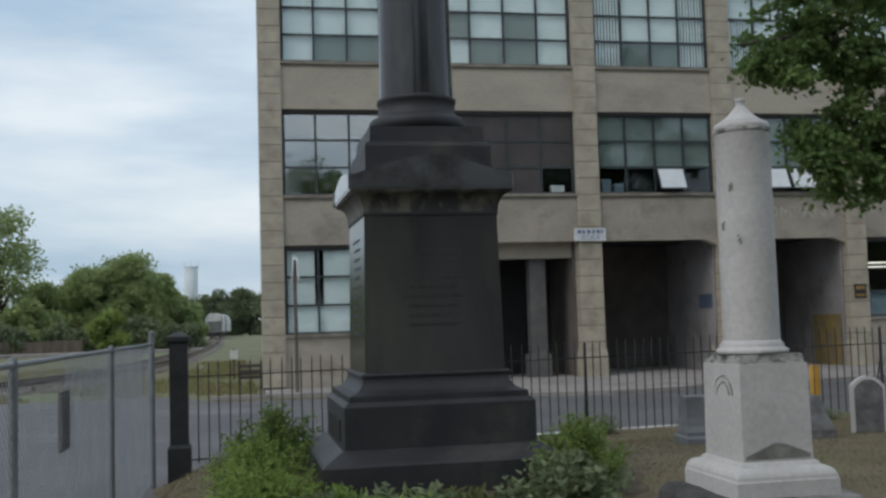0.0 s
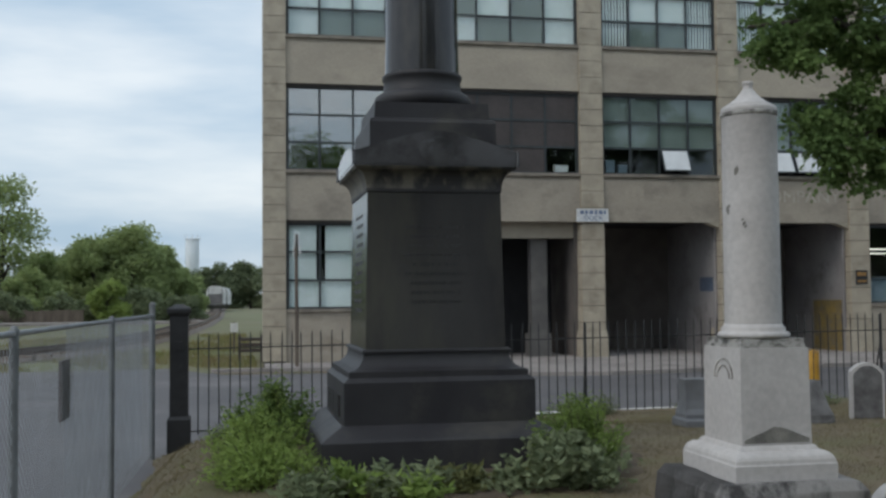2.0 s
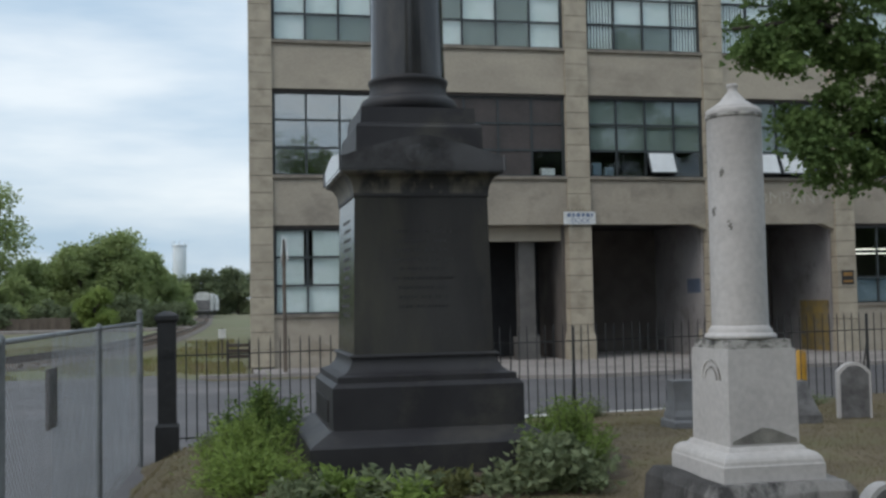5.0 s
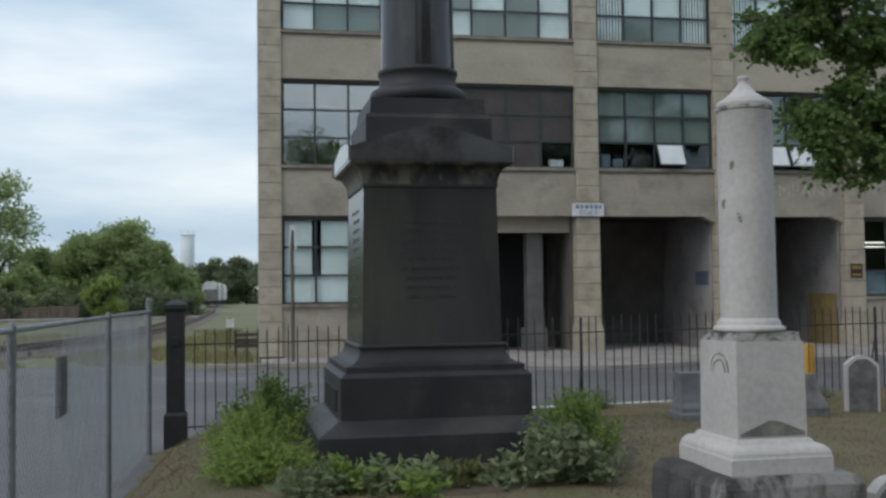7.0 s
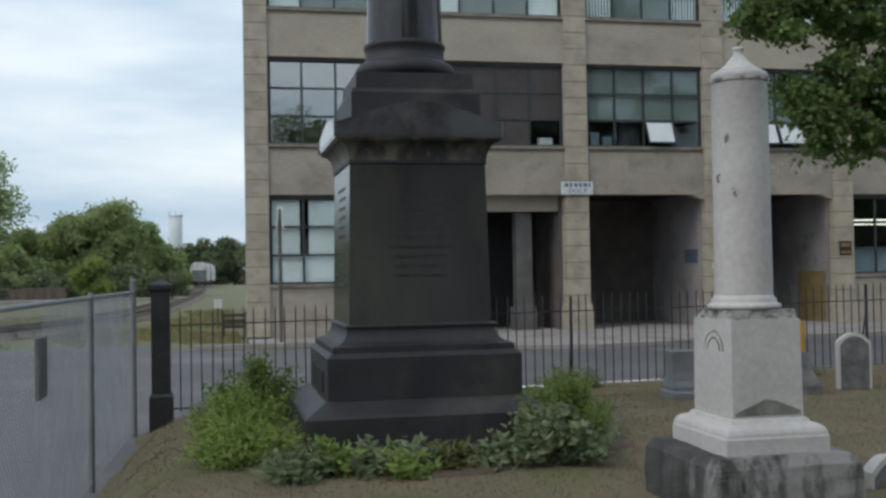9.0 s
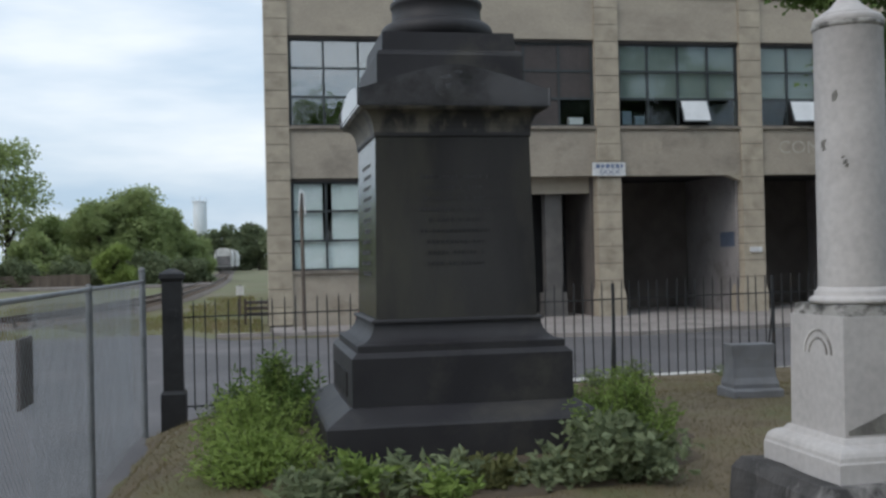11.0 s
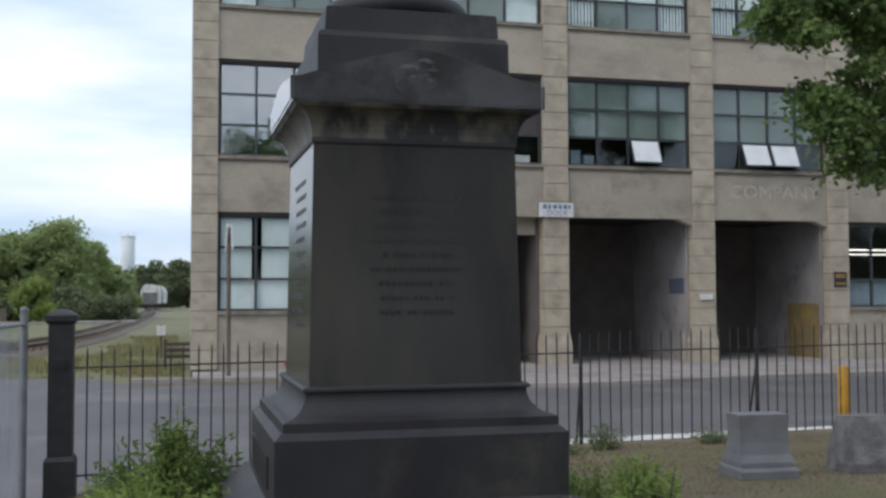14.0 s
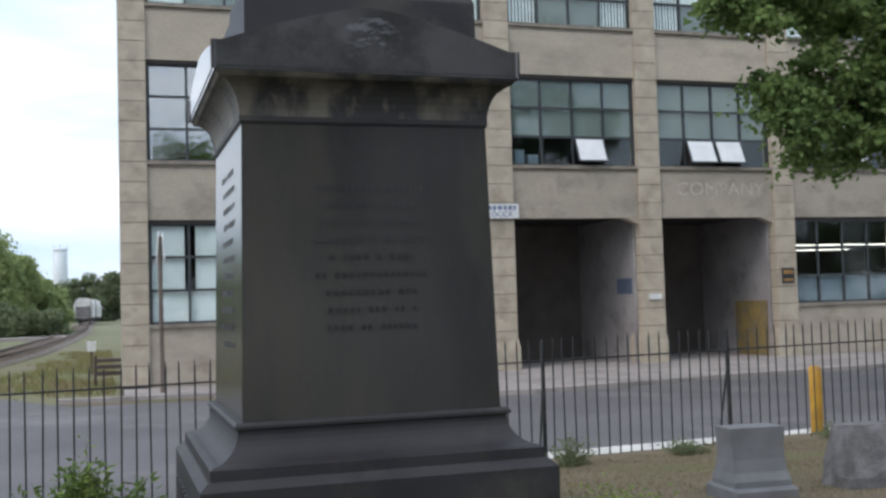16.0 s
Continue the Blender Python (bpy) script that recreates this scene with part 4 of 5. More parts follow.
for x in (3.83, 6.36, 9.1, 12.6, 15.6, 18.5):
    fp = part("fence_post", fpost, None, fence)
    fp.location = (x, fence_y(x) + 0.02, fz(x))

gp = thing("gate_post", "black cast iron gate post with a flat cap", "post", at=(-2.17, 14.38, 0))
part("foot", soften(square([(0.155, -0.15), (0.155, 0.36), (0.135, 0.40), (0.12, 0.41)], 0, 0), 0.012), "iron", gp)
part("shaft", soften(square([(0.122, 0.40), (0.122, 1.78)], 0, 0), 0.02), "iron", gp)
part("cap", soften(square([(0.125, 1.77), (0.155, 1.81), (0.155, 1.865), (0.12, 1.89), (0.05, 1.93)], 0, 0), 0.008), "iron", gp)
part("hinge", soften(bx(-0.05, 0.05, -0.165, -0.12, 1.32, 1.42), 0.01), "iron", gp)

# ---- chain-link fence ----
cl = thing("chain_link_fence", "galvanised chain-link fence along the lot", "fence")


def cl_x(y):
    return -2.50 - (14.35 - y) * 0.034


CL0, CL1, CLT = -8.0, 14.1, 1.78
for y in (14.1, 10.45, 6.35, 2.25, -1.85, -5.95):
    top = 1.93 if y > 14 else 1.80
    bm = bmesh.new()
    r = 0.04 if y > 14 else 0.03
    cyl(bm, (cl_x(y), y, -0.25), (cl_x(y), y, top), r, r, 12)
    cyl(bm, (cl_x(y), y, top), (cl_x(y), y, top + 0.03), r * 1.15, r * 0.5, 12)
    part("fence_post", bm, "dullgalv", cl)
part("top_rail", cyl(bmesh.new(), (cl_x(CL0), CL0, CLT), (cl_x(CL1), CL1, CLT), 0.021, 0.021, 10), "galv", cl)
verts, faces = [], []
P, zlo, zhi, wr = 0.085, -0.05, CLT, 0.0014


def strip(y0, z0, y1, z1):
    d = Vector((0, y1 - y0, z1 - z0)).normalized()
    s = Vector((0, -d.z, d.y)) * wr
    base = len(verts)
    for (y, z) in ((y0, z0), (y1, z1)):
        c = Vector((cl_x(y), y, z))
        verts.extend([tuple(c + s), tuple(c + Vector((wr, 0, 0))), tuple(c - s), tuple(c - Vector((wr, 0, 0)))])
    for q in range(4):
        faces.append((base + q, base + (q + 1) % 4, base + 4 + (q + 1) % 4, base + 4 + q))


def netting(start, stop, parent):
    verts.clear()
    faces.clear()
    span = zhi - zlo
    y = start - span
    while y < stop:
        for a, b in (((y, zlo), (y + span, zhi)), ((y, zhi), (y + span, zlo))):
            t0, t1 = max(0, (start - y) / span), min(1, (stop - y) / span)
            if t1 > t0:
                strip(a[0] + (b[0] - a[0]) * t0, a[1] + (b[1] - a[1]) * t0, a[0] + (b[0] - a[0]) * t1, a[1] + (b[1] - a[1]) * t1)
        y += P
    me = bpy.data.meshes.new("wire_mesh")
    me.from_pydata(verts, [], faces)
    me.materials.append(M["wire"])
    net = new("wire_mesh", me)
    net.parent = parent
    return tagged(net, kind="stuff")


netting(CL0, CL1, cl)
# second wire layer added along the outer side, making this stretch paler and denser
leaf = thing("second_mesh_layer", "second galvanised chain-link layer added against the fence", "gate", at=(-0.11, 0, 0))
P = 0.072
netting(8.62, 13.9, leaf)
pl = thing("brown_board", "brown painted board hung on the chain-link fence", "sign")
part("board", soften(bx(cl_x(8.2) - 0.045, cl_x(8.2) - 0.022, 7.95, 8.4, 1.05, 1.52), 0.004), "brownplate", pl)

# ---- street things ----
bol = thing("bollard", "yellow painted steel bollard behind the fence", "bollard", at=(8.3, 16.0, 0.1))
part("pipe", soften(lathe([(0.085, -0.2), (0.085, 0.90), (0.07, 0.935), (0.0, 0.95)], 20), 0.0), "yellow", bol)
hyd = thing("fire_hydrant", "small red fire hydrant at the kerb", "hydrant", at=(2.1, 31.6, -0.08))
part("barrel", lathe([(0.16, 0.0), (0.16, 0.05), (0.11, 0.06), (0.11, 0.42), (0.15, 0.44), (0.15, 0.48), (0.12, 0.56), (0.05, 0.63), (0.03, 0.68)], 18), "red", hyd)
part("outlet", cyl(bmesh.new(), (-0.2, 0, 0.34), (0.2, 0, 0.34), 0.06, 0.06, 12), "red", hyd)
xs = thing("crossing_sign", "rusty railway crossing sign post seen edge-on", "sign", at=(0.42, 31.7, -0.05))
part("pole", cyl(bmesh.new(), (0, 0, 0), (-0.02, 0, 4.0), 0.06, 0.055, 12), "wood", xs)
for s in (1, -1):
    b = part("blade", soften(bx(-0.012, 0.012, -0.5, 0.5, -0.1, 0.1), 0.004), "white", xs, "white crossing blade")
    b.matrix_local = pose(0.07 * s, 0, 3.7, 45 * s, 0, 2)
mb = thing("signal_box", "small white box on a post by the track", "box", at=(-1.45, 43, -0.15))
part("post", cyl(bmesh.new(), (0, 0, 0), (0, 0, 1.25), 0.04, 0.04, 8), "wood", mb)
part("box", soften(bx(-0.15, 0.15, -0.15, 0.15, 0.85, 1.2), 0.02), "white", mb)
pal = thing("wooden_rack", "dark slatted timber rack on the grass", "rack", at=(-0.86, 37.6, -0.17))
for q in range(3):
    part("slat", soften(bx(-0.45, 0.45, -0.3, 0.3, 0.32 + q * 0.2, 0.42 + q * 0.2), 0.01), "brownplate", pal)
for u in (-0.4, 0.4):
    for w in (-0.25, 0.25):
        part("leg", bx(u - 0.04, u + 0.04, w - 0.04, w + 0.04, 0, 0.9), "brownplate", pal)

# ---- railway ----
track = [(-70, 18), (-40, 24), (-24, 29), (-14.5, 34), (-9.6, 41), (-7.2, 51), (-5.9, 66), (-4.9, 95), (-4.5, 132), (-4.9, 200), (-6, 420)]


def along(step):
    out, left = [], 0.0
    for (xa, ya), (xb, yb) in zip(track, track[1:]):
        L = math.hypot(xb - xa, yb - ya)
        s = left
        while s < L:
            out.append((xa + (xb - xa) * s / L, ya + (yb - ya) * s / L, math.atan2(yb - ya, xb - xa)))
            s += step
        left = s - L
    return out


rw = thing("railway_track", "railway track curving across the grass on pale ballast", "track")
pts = along(4.0)
bm = bmesh.new()
prev = None
for x, y, a in pts:
    n = Vector((-math.sin(a), math.cos(a), 0))
    c = Vector((x, y, -0.17))
    ring = [bm.verts.new(c + n * 1.75), bm.verts.new(c + n * 1.2 + Vector((0, 0, 0.12))), bm.verts.new(c - n * 1.2 + Vector((0, 0, 0.12))), bm.verts.new(c - n * 1.75)]
    if prev:
        for q in range(3):
            bm.faces.new((prev[q], prev[q + 1], ring[q + 1], ring[q]))
    prev = ring
part("ballast", bm, "ballast", rw)
for s in (0.72, -0.72):
    bm = bmesh.new()
    prev = None
    for x, y, a in pts:
        n = Vector((-math.sin(a), math.cos(a), 0))
        c = Vector((x, y, 0.0)) + n * s
        ring = [bm.verts.new(c + n * w + Vector((0, 0, h))) for w, h in ((0.04, 0), (0.04, 0.16), (-0.04, 0.16), (-0.04, 0))]
        if prev:
            for q in range(4):
                bm.faces.new((prev[q], prev[(q + 1) % 4], ring[(q + 1) % 4], ring[q]))
        prev = ring
    part("rail", bm, "rail", rw)
tie = mesh_of("tie", bx(-1.25, 1.25, -0.11, 0.11, -0.1, 0.03), "tie")
for x, y, a in along(0.9)[60:230]:
    t = part("tie", tie, None, rw)
    t.matrix_local = pose(x, y, 0, 0, 0, math.degrees(a) + 90)


def railcar(x, y, yaw, label):
    rc = thing("railcar", label, "railcar", "parked railcars", at=(x, y, 0.15))
    rc.rotation_euler = (0, 0, radians(yaw))
    bm = bmesh.new()
    prof = [(-1.55, 1.1), (-1.6, 3.2), (-1.3, 4.1), (-0.6, 4.45), (0.6, 4.45), (1.3, 4.1), (1.6, 3.2), (1.55, 1.1)]
    f0 = [bm.verts.new((u, 0, v)) for u, v in prof]
    f1 = [bm.verts.new((u, 15, v)) for u, v in prof]
    bm.faces.new(f0)
    bm.faces.new(f1[::-1])
    for q in range(len(prof)):
        bm.faces.new((f0[q], f0[(q + 1) % 8], f1[(q + 1) % 8], f1[q]))
    part("body", bm, "carwhite", rc)
    part("end_panel", soften(bx(-1.25, 1.25, -0.12, -0.005, 1.2, 3.0), 0.03), "cargray", rc, "dark end frame")
    part("coupler", bx(-0.2, 0.2, -0.7, 0, 0.7, 1.05), "cargray", rc)
    part("sill_beam", bx(-1.5, 1.5, 0.1, 14.9, 0.85, 1.095), "cargray", rc)
    for yy in (1.5, 3.3, 11.7, 13.5):
        for u in (-0.78, 0.78):
            part("wheel", cyl(bmesh.new(), (u - 0.07, yy, 0.42), (u + 0.07, yy, 0.42), 0.42, 0.42, 16), "cargray", rc)
    for u in (-1.2, 1.2):
        part("ladder", bx(u - 0.05, u + 0.05, -0.2, -0.125, 1.1, 4.0), "cargray", rc)
    return rc


railcar(-4.9, 196, -0.8, "dusty white railcar with a dark end on the track")
railcar(-4.3, 215, -2.2, "dusty white railcar coupled behind another")

silo = thing("silo", "tall pale silo with a railing on top far off", "silo", at=(-18.6, 448, -0.2))
part("tower", lathe([(2.75, 0), (2.75, 27.5), (2.6, 27.8), (0, 28.0)], 24), "silo", silo)
part("deck", lathe([(3.1, 27.1), (3.1, 27.4), (2.7, 27.4)], 24), "silo", silo)
for q in range(8):
    a = q * math.tau / 8
    part("rail_post", cyl(bmesh.new(), (3 * math.cos(a), 3 * math.sin(a), 27.3), (3 * math.cos(a), 3 * math.sin(a), 29.3), 0.12, 0.12, 6), "silo", silo)


# ---- trees ----
def tree(name, label, x, y, z, h, r, rng, n, size, material, trunk=0.25, low=0.35, clumps=26, group="", squash=1.0, gaps=0.0):
    t = thing(name, label, "tree", group, at=(x, y, z))
    bm = bmesh.new()
    limb(bm, [(0, 0, -0.3), (0.05 * h * 0.1, 0, h * 0.2), (0.1, 0.1, h * 0.4), (0.0, 0.15, h * 0.75)], trunk, trunk * 0.3)
    cs = []
    for q in range(clumps):
        a = rng.uniform(0, math.tau)
        v = rng.uniform(0, 1)
        zz = h * (low + (0.95 - low) * v)
        rr = r * math.sqrt(max(0.05, 1 - (abs(v - 0.42) / 0.62) ** 2)) * rng.uniform(0.35, 0.85)
        c = (rr * math.cos(a), rr * math.sin(a) * squash, zz, r * rng.uniform(0.22, 0.42))
        cs.append(c)
        if q % 2 == 0:
            limb(bm, [(0, 0.05, zz * 0.6), (c[0] * 0.5, c[1] * 0.5, zz * 0.85), c[:3]], trunk * 0.32, trunk * 0.05, 6)
    part("trunk", bm, "bark", t)
    leaves("crown", clump_points(cs, n, rng), size, material, t, rng, kind="stuff")
    return t


R = np.random.default_rng(11)
# overhanging tree by the street
t = thing("street_tree", "leafy green tree overhanging the cemetery fence", "tree", at=(0, 0, 0))


def tp(p):
    """Lays out the crown round its own eye-level centre line, pushed out over the street."""
    return (-1.42 + (p[0] + 1.42) * 1.17, -0.67 + (p[1] + 0.67) * 1.17, 1.98 + (p[2] - 1.98) * 1.17)


bm = bmesh.new()
limb(bm, [(14.9, 14.3, -0.1), (15.1, 15.0, 2.4), tp((14.0, 17.6, 4.5)), tp((13.6, 17.8, 7.5)), tp((13.2, 18, 10.5))], 0.36, 0.10, 12)
limb(bm, [tp(p) for p in [(14.0, 17.6, 4.2), (12.3, 17.5, 5.0), (10.6, 17.3, 5.1), (9.1, 17.2, 4.7)]], 0.13, 0.025, 8)
limb(bm, [tp(p) for p in [(13.9, 17.7, 5.2), (12.0, 17.9, 6.6), (9.8, 17.7, 7.3), (8.0, 17.5, 7.0)]], 0.14, 0.03, 8)
limb(bm, [tp(p) for p in [(13.9, 17.5, 4.9), (12.8, 15.9, 5.8), (11.6, 14.8, 6.2), (10.6, 14.1, 5.9)]], 0.13, 0.03, 8)
limb(bm, [tp(p) for p in [(13.7, 17.8, 6.5), (15.5, 16.8, 8.2), (17.2, 16.2, 8.9)]], 0.13, 0.03, 8)
limb(bm, [tp(p) for p in [(13.7, 17.8, 6.9), (12.2, 19.5, 8.4), (11, 20.6, 9)]], 0.12, 0.03, 8)
part("trunk", bm, "bark", t)
cs = [(9.55, 17.2, 4.75, 0.6), (10.2, 17.3, 4.5, 0.66), (10.9, 17.4, 4.6, 0.75), (12.0, 17.0, 6.1, 1.0), (11.6, 17.2, 4.9, 0.9), (9.4, 17.4, 5.25, 0.6), (10.3, 17.5, 5.5, 0.9), (8.8, 17.4, 6.6, 0.6), (8.4, 17.4, 6.8, 0.45), (9.2, 17.7, 7.0, 0.9), (10.2, 17.6, 7.4, 1.1), (11.4, 17.6, 6.6, 1.2), (12.5, 17.4, 5.9, 1.3), (9.2, 17.4, 7.9, 0.9), (10.6, 17.6, 8.6, 1.2), (11.2, 17.3, 5.5, 1.0), (12.2, 17.2, 5.2, 1.1), (11.8, 17.3, 4.85, 0.75), (13.4, 17.0, 5.8, 1.0)]
for q in range(26):
    a, v = R.uniform(0, math.tau), R.uniform(0, 1)
    rr = 4.3 * math.sqrt(max(0.05, 1 - (abs(v - 0.4) / 0.62) ** 2)) * R.uniform(0.35, 0.8)
    c = (13.8 + rr * math.cos(a), 17.6 + rr * math.sin(a), 5.2 + 6.8 * v, R.uniform(0.8, 1.3))
    if c[0] > 10.2:
        cs.append(c)
cs = [(*tp(c[:3]), c[3] * 1.17) for c in cs]
sprays = []
for x, y, z, r in cs:
    for q in range(int(5 + 15 * r * r)):
        d = R.normal(size=3)
        d /= np.linalg.norm(d)
        k = r * R.uniform(0.4, 0.98)
        sprays.append((x + d[0] * k, y + d[1] * k, z + d[2] * k * 0.85 - 0.04 * r, R.uniform(0.2, 0.44)))
sp_ = np.array(sprays)
n = 88000
w = sp_[:, 3] ** 2
k = R.choice(len(sp_), n, p=w / w.sum())
off = R.normal(size=(n, 3)) * np.array([0.5, 0.5, 0.2])
off[:, 2] -= 0.35 * (off[:, 0] ** 2 + off[:, 1] ** 2)
leaves("crown", sp_[k, :3] + off * sp_[k, 3:4], 0.15, "leaf_street", t, R, up=0.9, slim=0.7, kind="stuff")
bm = bmesh.new()
for x, y, z, r in sprays[::9]:
    q = min(cs, key=lambda c: (c[0] - x) ** 2 + (c[1] - y) ** 2 + (c[2] - z) ** 2)
    cyl(bm, q[:3], (x, y, z), 0.018, 0.006, 5)
tagged(part("twigs", bm, "bark", t), kind="stuff")

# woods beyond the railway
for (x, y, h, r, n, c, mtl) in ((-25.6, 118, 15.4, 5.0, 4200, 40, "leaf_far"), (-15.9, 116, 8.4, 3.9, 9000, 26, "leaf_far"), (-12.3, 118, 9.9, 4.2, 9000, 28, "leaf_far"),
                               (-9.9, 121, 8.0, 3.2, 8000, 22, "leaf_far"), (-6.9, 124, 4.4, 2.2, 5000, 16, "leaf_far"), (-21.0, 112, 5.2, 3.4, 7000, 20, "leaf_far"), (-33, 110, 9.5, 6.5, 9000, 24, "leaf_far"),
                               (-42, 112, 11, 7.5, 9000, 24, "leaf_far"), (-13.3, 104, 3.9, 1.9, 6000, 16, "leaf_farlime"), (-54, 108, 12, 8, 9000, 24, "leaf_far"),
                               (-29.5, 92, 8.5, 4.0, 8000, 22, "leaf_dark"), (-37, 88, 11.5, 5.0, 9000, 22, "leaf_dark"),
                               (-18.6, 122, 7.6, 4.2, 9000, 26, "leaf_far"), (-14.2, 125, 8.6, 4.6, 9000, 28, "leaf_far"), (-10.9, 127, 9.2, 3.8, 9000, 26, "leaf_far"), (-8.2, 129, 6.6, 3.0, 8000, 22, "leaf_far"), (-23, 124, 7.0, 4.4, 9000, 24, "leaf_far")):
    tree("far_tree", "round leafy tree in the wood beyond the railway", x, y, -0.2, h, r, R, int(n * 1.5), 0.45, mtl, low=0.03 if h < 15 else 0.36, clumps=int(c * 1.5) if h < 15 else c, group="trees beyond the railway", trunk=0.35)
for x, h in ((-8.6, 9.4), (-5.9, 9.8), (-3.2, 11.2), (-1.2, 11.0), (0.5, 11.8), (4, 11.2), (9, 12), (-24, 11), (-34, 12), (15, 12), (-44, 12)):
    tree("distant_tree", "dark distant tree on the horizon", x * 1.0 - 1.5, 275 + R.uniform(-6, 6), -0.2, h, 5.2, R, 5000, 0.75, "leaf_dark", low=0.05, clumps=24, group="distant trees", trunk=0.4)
for q in range(15):
    x = -62 + q * 3.95
    tree("far_shrub", "low dense shrub at the edge of the wood", x, 108 + R.uniform(-2, 3) + max(0, x + 12) * 1.2, -0.3, R.uniform(1.8, 3.2), 2.6, R, 4000, 0.42, "leaf_dark", low=0.0, clumps=22, group="shrubs beyond the railway", trunk=0.08)
tf = thing("timber_fence", "dark weathered board fence before the wood", "fence", "", at=(0, 0, 0))
board = mesh_of("board", soften(bx(-0.62, 0.62, -0.03, 0.03, 0.05, 1.35), 0.01), "wood")
post = mesh_of("post", bx(-0.07, 0.07, 0.035, 0.17, -0.2, 1.45), "wood")
for q in range(24):
    b = part("board", board, None, tf)
    b.matrix_local = pose(-16.2 - q * 1.27, 105.2, -0.2 + 0.04 * math.sin(q * 1.7), 0, 0, 1)
    b = part("post", post, None, tf)
    b.location = (-15.6 - q * 1.27, 105.2, -0.2)
# trees behind the walk, seen only as reflections; most assumed, darkening panes and fronts
for x, y, h in ((5.0, -17, 14.6), (-5, -17, 13), (13, -17, 14), (23, -14, 12), (-15, -20, 11), (35, -16, 13), (46, -15, 12), (57, -16, 13), (69, -15, 12)):
    tree("reflected_tree", "large leafy tree out of view behind the walk", x, y, 0.4 if -3 < x < 33 else -0.2, h, 5.6, R, 11000, 0.5, "leaf_tree", low=0.2, clumps=26, group="cemetery trees", trunk=0.35)


# ---- plants ----
def weed(name, label, x, y, h, r, rng, stems, per, size, material, slim=0.4, spread=1.0, blossom=False):
    z = lawn_z(x, y)
    t = thing(name, label, "plant", at=(x, y, z))
    bm = bmesh.new()
    pts = []
    for q in range(stems):
        a, rad = rng.uniform(0, math.tau), r * rng.uniform(0, 1.15)
        bx_, by_ = rad * 0.45 * math.cos(a), rad * 0.45 * math.sin(a)
        hh = h * rng.uniform(0.35, 1.12) * (1 - 0.3 * (rad / r) ** 2)
        tx, ty = rad * spread * math.cos(a), rad * spread * math.sin(a)
        mid = (0.6 * bx_ + 0.4 * tx, 0.6 * by_ + 0.4 * ty, hh * 0.55)
        limb(bm, [(bx_, by_, -0.03), mid, (tx, ty, hh)], 0.006, 0.002, 4)
        for k in range(per):
            u = rng.uniform(0.12, 1.02)
            p = np.array(mid) * (1 - abs(u - 0.5) * 2) + (np.array((tx, ty, hh)) if u > 0.5 else np.array((bx_, by_, 0.0))) * (abs(u - 0.5) * 2)
            pts.append(p + rng.normal(size=3) * 0.03)
    tagged(part("stem", bm, "stem", t), kind="stuff")
    leaves("foliage", np.array(pts), size, material, t, rng, up=-0.6, slim=slim, kind="stuff")
    return t


weed("bush", "bright green feathery weed bush beside the plinth", -1.2, 8.95, 0.52, 0.46, R, 190, 34, 0.055, "leaf_lime", 0.3)
weed("bush", "bright green feathery weed bush beside the plinth", -1.2, 8.1, 0.34, 0.50, R, 170, 30, 0.055, "leaf_lime", 0.3)
weed("bush", "leafy green weed bush behind the plinth corner", -1.04, 10.3, 0.62, 0.46, R, 130, 34, 0.065, "leaf_tree", 0.32)
weed("bush", "grey-green broad-leaved bush at the plinth corner", 1.13, 7.38, 0.38, 0.46, R, 105, 26, 0.088, "leaf_gray", 0.55)
weed("bush", "bright green feathery weeds beside the plinth", 1.42, 7.9, 0.6, 0.38, R, 180, 34, 0.055, "leaf_lime", 0.28)
weed("bush", "green weeds behind the bush", 1.72, 8.8, 0.26, 0.34, R, 90, 26, 0.055, "leaf_lime", 0.3)
weed("bush", "bright green weeds round a low marble tablet", 3.15, 5.55, 0.16, 0.22, R, 60, 18, 0.05, "leaf_lime", 0.35)
for x, y, h, mtl in ((-0.62, 7.55, 0.34, "leaf_lime"), (-0.30, 7.45, 0.30, "leaf_gray"), (0.05, 7.5, 0.28, "leaf_gray"), (0.30, 7.52, 0.24, "leaf_dry"), (0.66, 7.42, 0.20, "leaf_gray"), (-0.85, 7.35, 0.30, "leaf_gray"), (0.93, 7.55, 0.18, "leaf_dry"), (-0.1, 7.3, 0.22, "leaf_lime")):
    weed("low_plant", "low leafy plant in front of the plinth" if mtl != "leaf_dry" else "low browning plant in front of the plinth", x, y - 0.12, h * 0.72, 0.25, R, 34, 16, 0.09, mtl, 0.4)
for x, y, h in ((1.6, 9.0, 0.5), (1.95, 9.4, 0.42), (1.75, 9.9, 0.3), (-1.0, 10.2, 0.78)):
    weed("tall_weed", "loose clump of tall green weed stalks", x, y, h, 0.2, R, 26, 34, 0.05, "leaf_lime", 0.28)

for x, y, h, r in ((3.3, 14.2, 0.22, 0.3), (3.9, 14.35, 0.3, 0.25), (5.4, 14.5, 0.14, 0.3), (7.6, 14.6, 0.15, 0.3), (-1.6, 13.9, 0.25, 0.3)):
    weed("weed_tuft", "small tuft of green weeds on the lawn", x, y, h, r, R, 40, 8, 0.08, "leaf_gray", 0.2)

# bare soil bed round the plinth
bed = grid_mesh("soil_bed", -1.75, 2.45, 42, 6.95, 11.2, 42, lambda x, y: lawn_z(x, y) + (0.025 if ((x - 0.35) / 2.0) ** 2 + ((y - 9.0) / 2.05) ** 2 < 0.93 + 0.12 * noise.noise(Vector((x * 1.5, y * 1.5, 0))) else -0.06), "soil")
tagged(bed, "dark bare soil bed round the plinth", "soil", kind="structure")

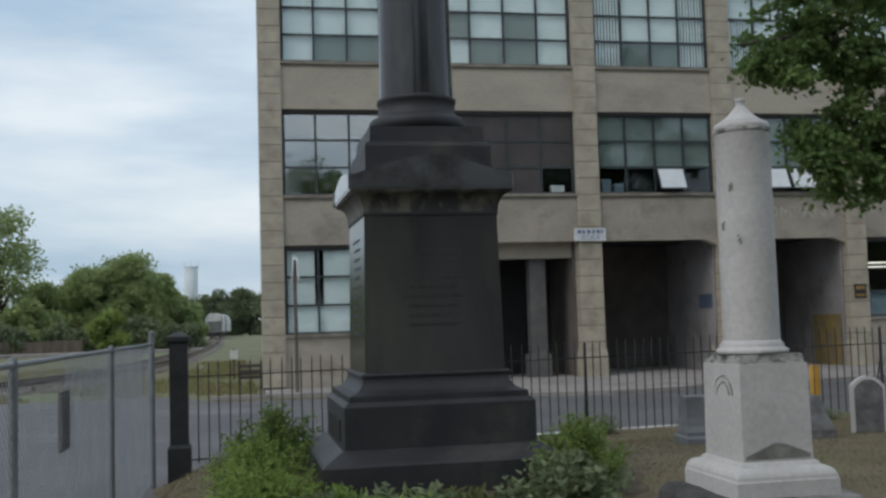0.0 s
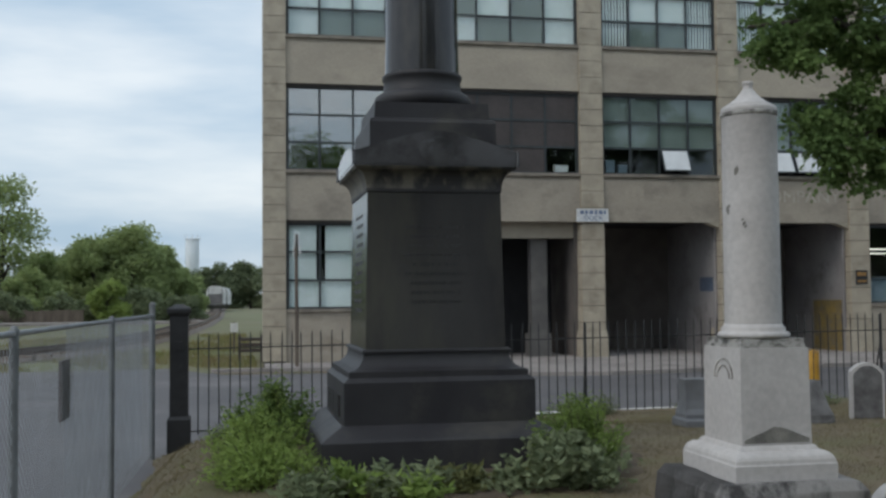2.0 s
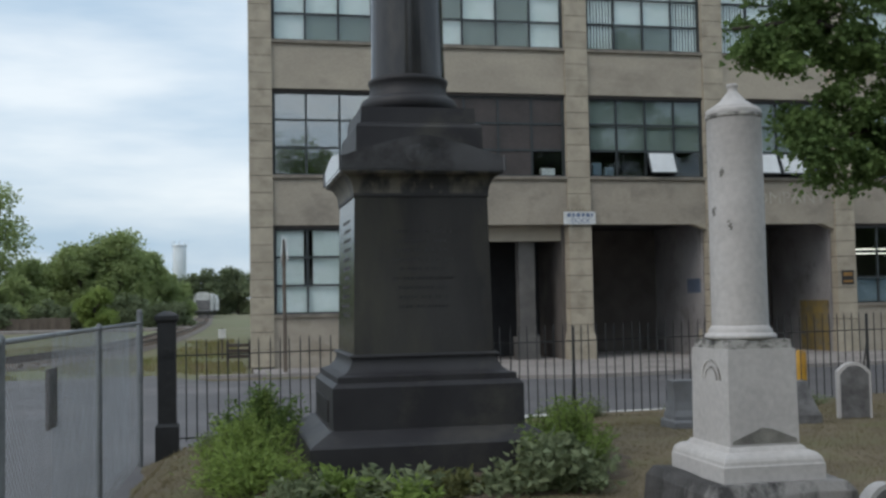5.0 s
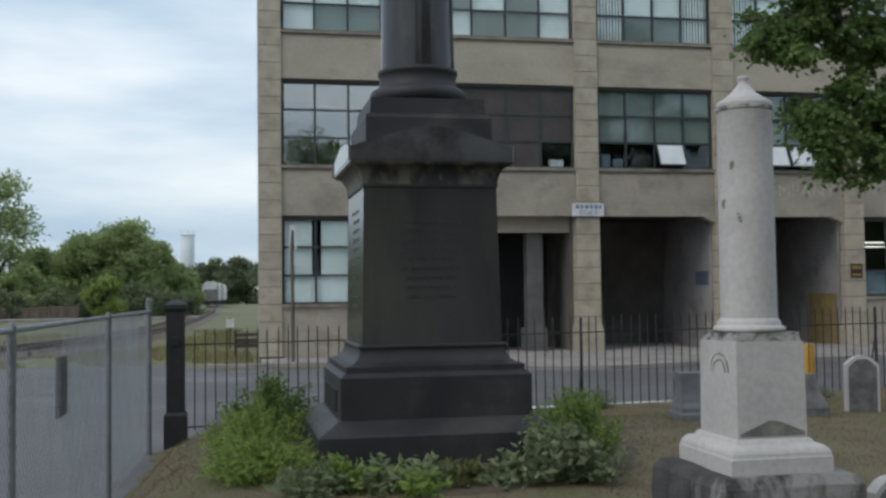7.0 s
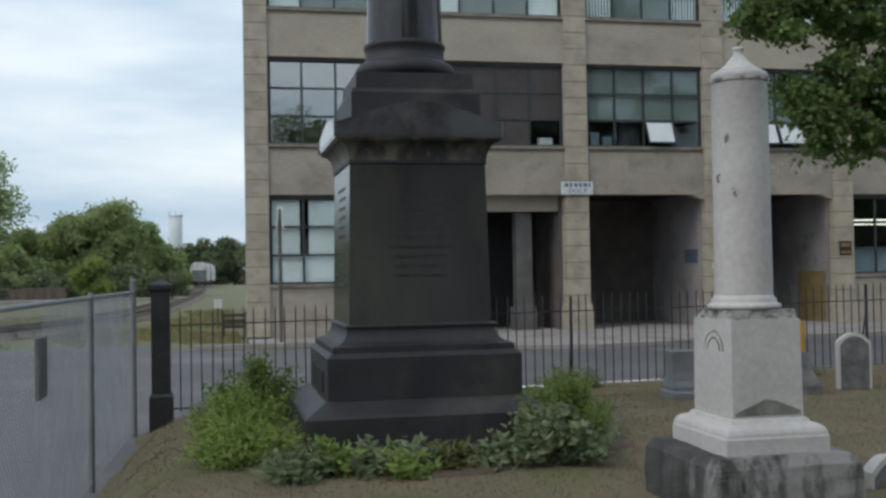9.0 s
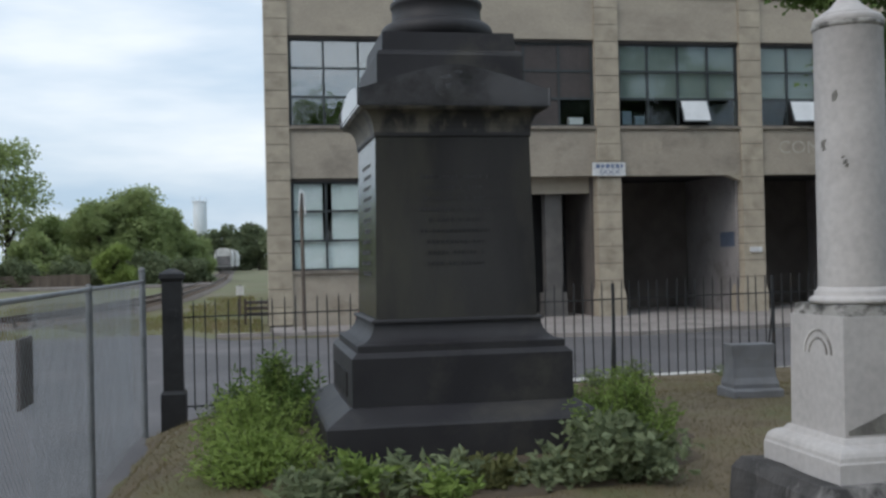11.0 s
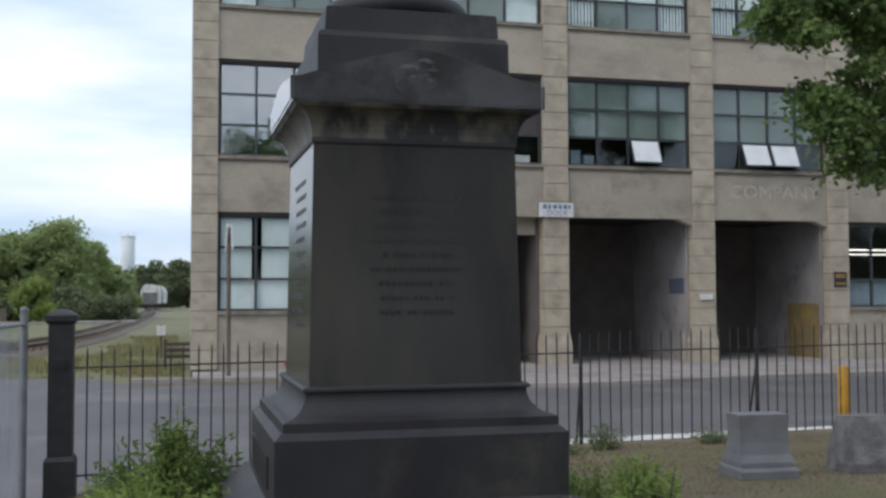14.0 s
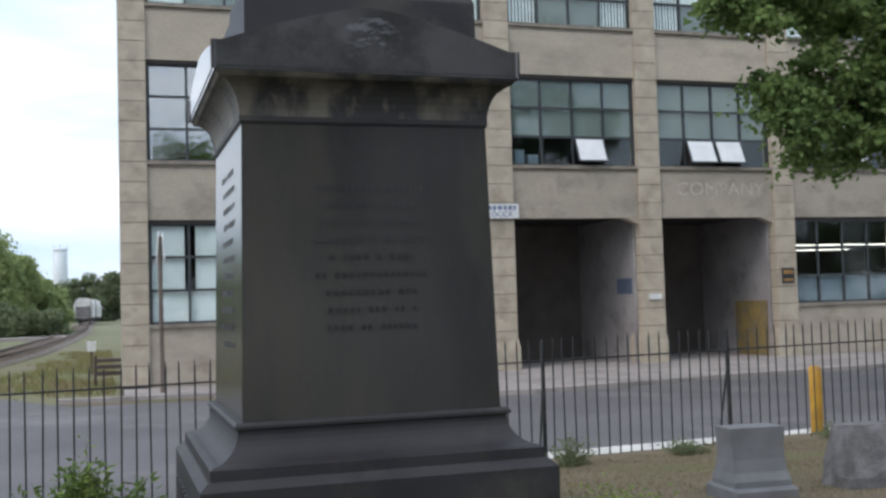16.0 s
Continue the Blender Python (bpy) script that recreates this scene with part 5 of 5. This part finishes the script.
# dry grass
n = 130000
gx, gy = R.uniform(-2.6, 9.5, n), R.uniform(3.5, 14.6, n)
keep = (((gx - 0.35) / 2.0) ** 2 + ((gy - 9.0) / 2.05) ** 2 > 0.85) & ~((abs(gx - WX) < 0.66) & (abs(gy - WY) < 0.66))
gx, gy = gx[keep], gy[keep]
n = len(gx)
gz = np.array([lawn_z(a, b) for a, b in zip(gx, gy)])
hh = R.uniform(0.008, 0.034, n)
ang = R.uniform(0, math.tau, n)
lean = R.normal(size=(n, 2)) * 0.025
wv = 0.004
v = np.stack([np.stack([gx - wv * np.cos(ang), gy - wv * np.sin(ang), gz - 0.01], 1), np.stack([gx + wv * np.cos(ang), gy + wv * np.sin(ang), gz - 0.01], 1), np.stack([gx + lean[:, 0], gy + lean[:, 1], gz + hh], 1)], 1).reshape(-1, 3)
me = bpy.data.meshes.new("grass")
me.from_pydata(v.tolist(), [], np.arange(3 * n).reshape(-1, 3).tolist())
me.materials.append(M["blade"])
tagged(new("grass", me), "short dry grass blades on the lawn", "grass", kind="stuff")

n = 26000
gx, gy = R.uniform(-13, -0.7, n), 31.4 + 36 * R.uniform(0, 1, n) ** 1.5
patch = np.array([noise.noise(Vector((a * 0.35, b * 0.25, 2))) for a, b in zip(gx, gy)])
line = np.interp(gy, [29, 34, 41, 51, 66, 95], [-24, -14.5, -9.6, -7.2, -5.9, -4.9])
keep = (patch > -0.12) & (abs(gx - line) > 2.2) & ~((gy < 33.3) & (gx < -2.2))
gx, gy = gx[keep], gy[keep]
n = len(gx)
hh, ang = R.uniform(0.05, 0.26, n), R.uniform(0, math.tau, n)
lean = R.normal(size=(n, 2)) * 0.06
wv = 0.018
v = np.stack([np.stack([gx - wv * np.cos(ang), gy - wv * np.sin(ang), hh * 0 - 0.21], 1), np.stack([gx + wv * np.cos(ang), gy + wv * np.sin(ang), hh * 0 - 0.21], 1), np.stack([gx + lean[:, 0], gy + lean[:, 1], hh - 0.2], 1)], 1).reshape(-1, 3)
me = bpy.data.meshes.new("tall_grass")
me.from_pydata(v.tolist(), [], np.arange(3 * n).reshape(-1, 3).tolist())
me.materials.append(M["fieldblade"])
tagged(new("tall_grass", me), "uneven tall grass beside the railway", "grass", kind="stuff")
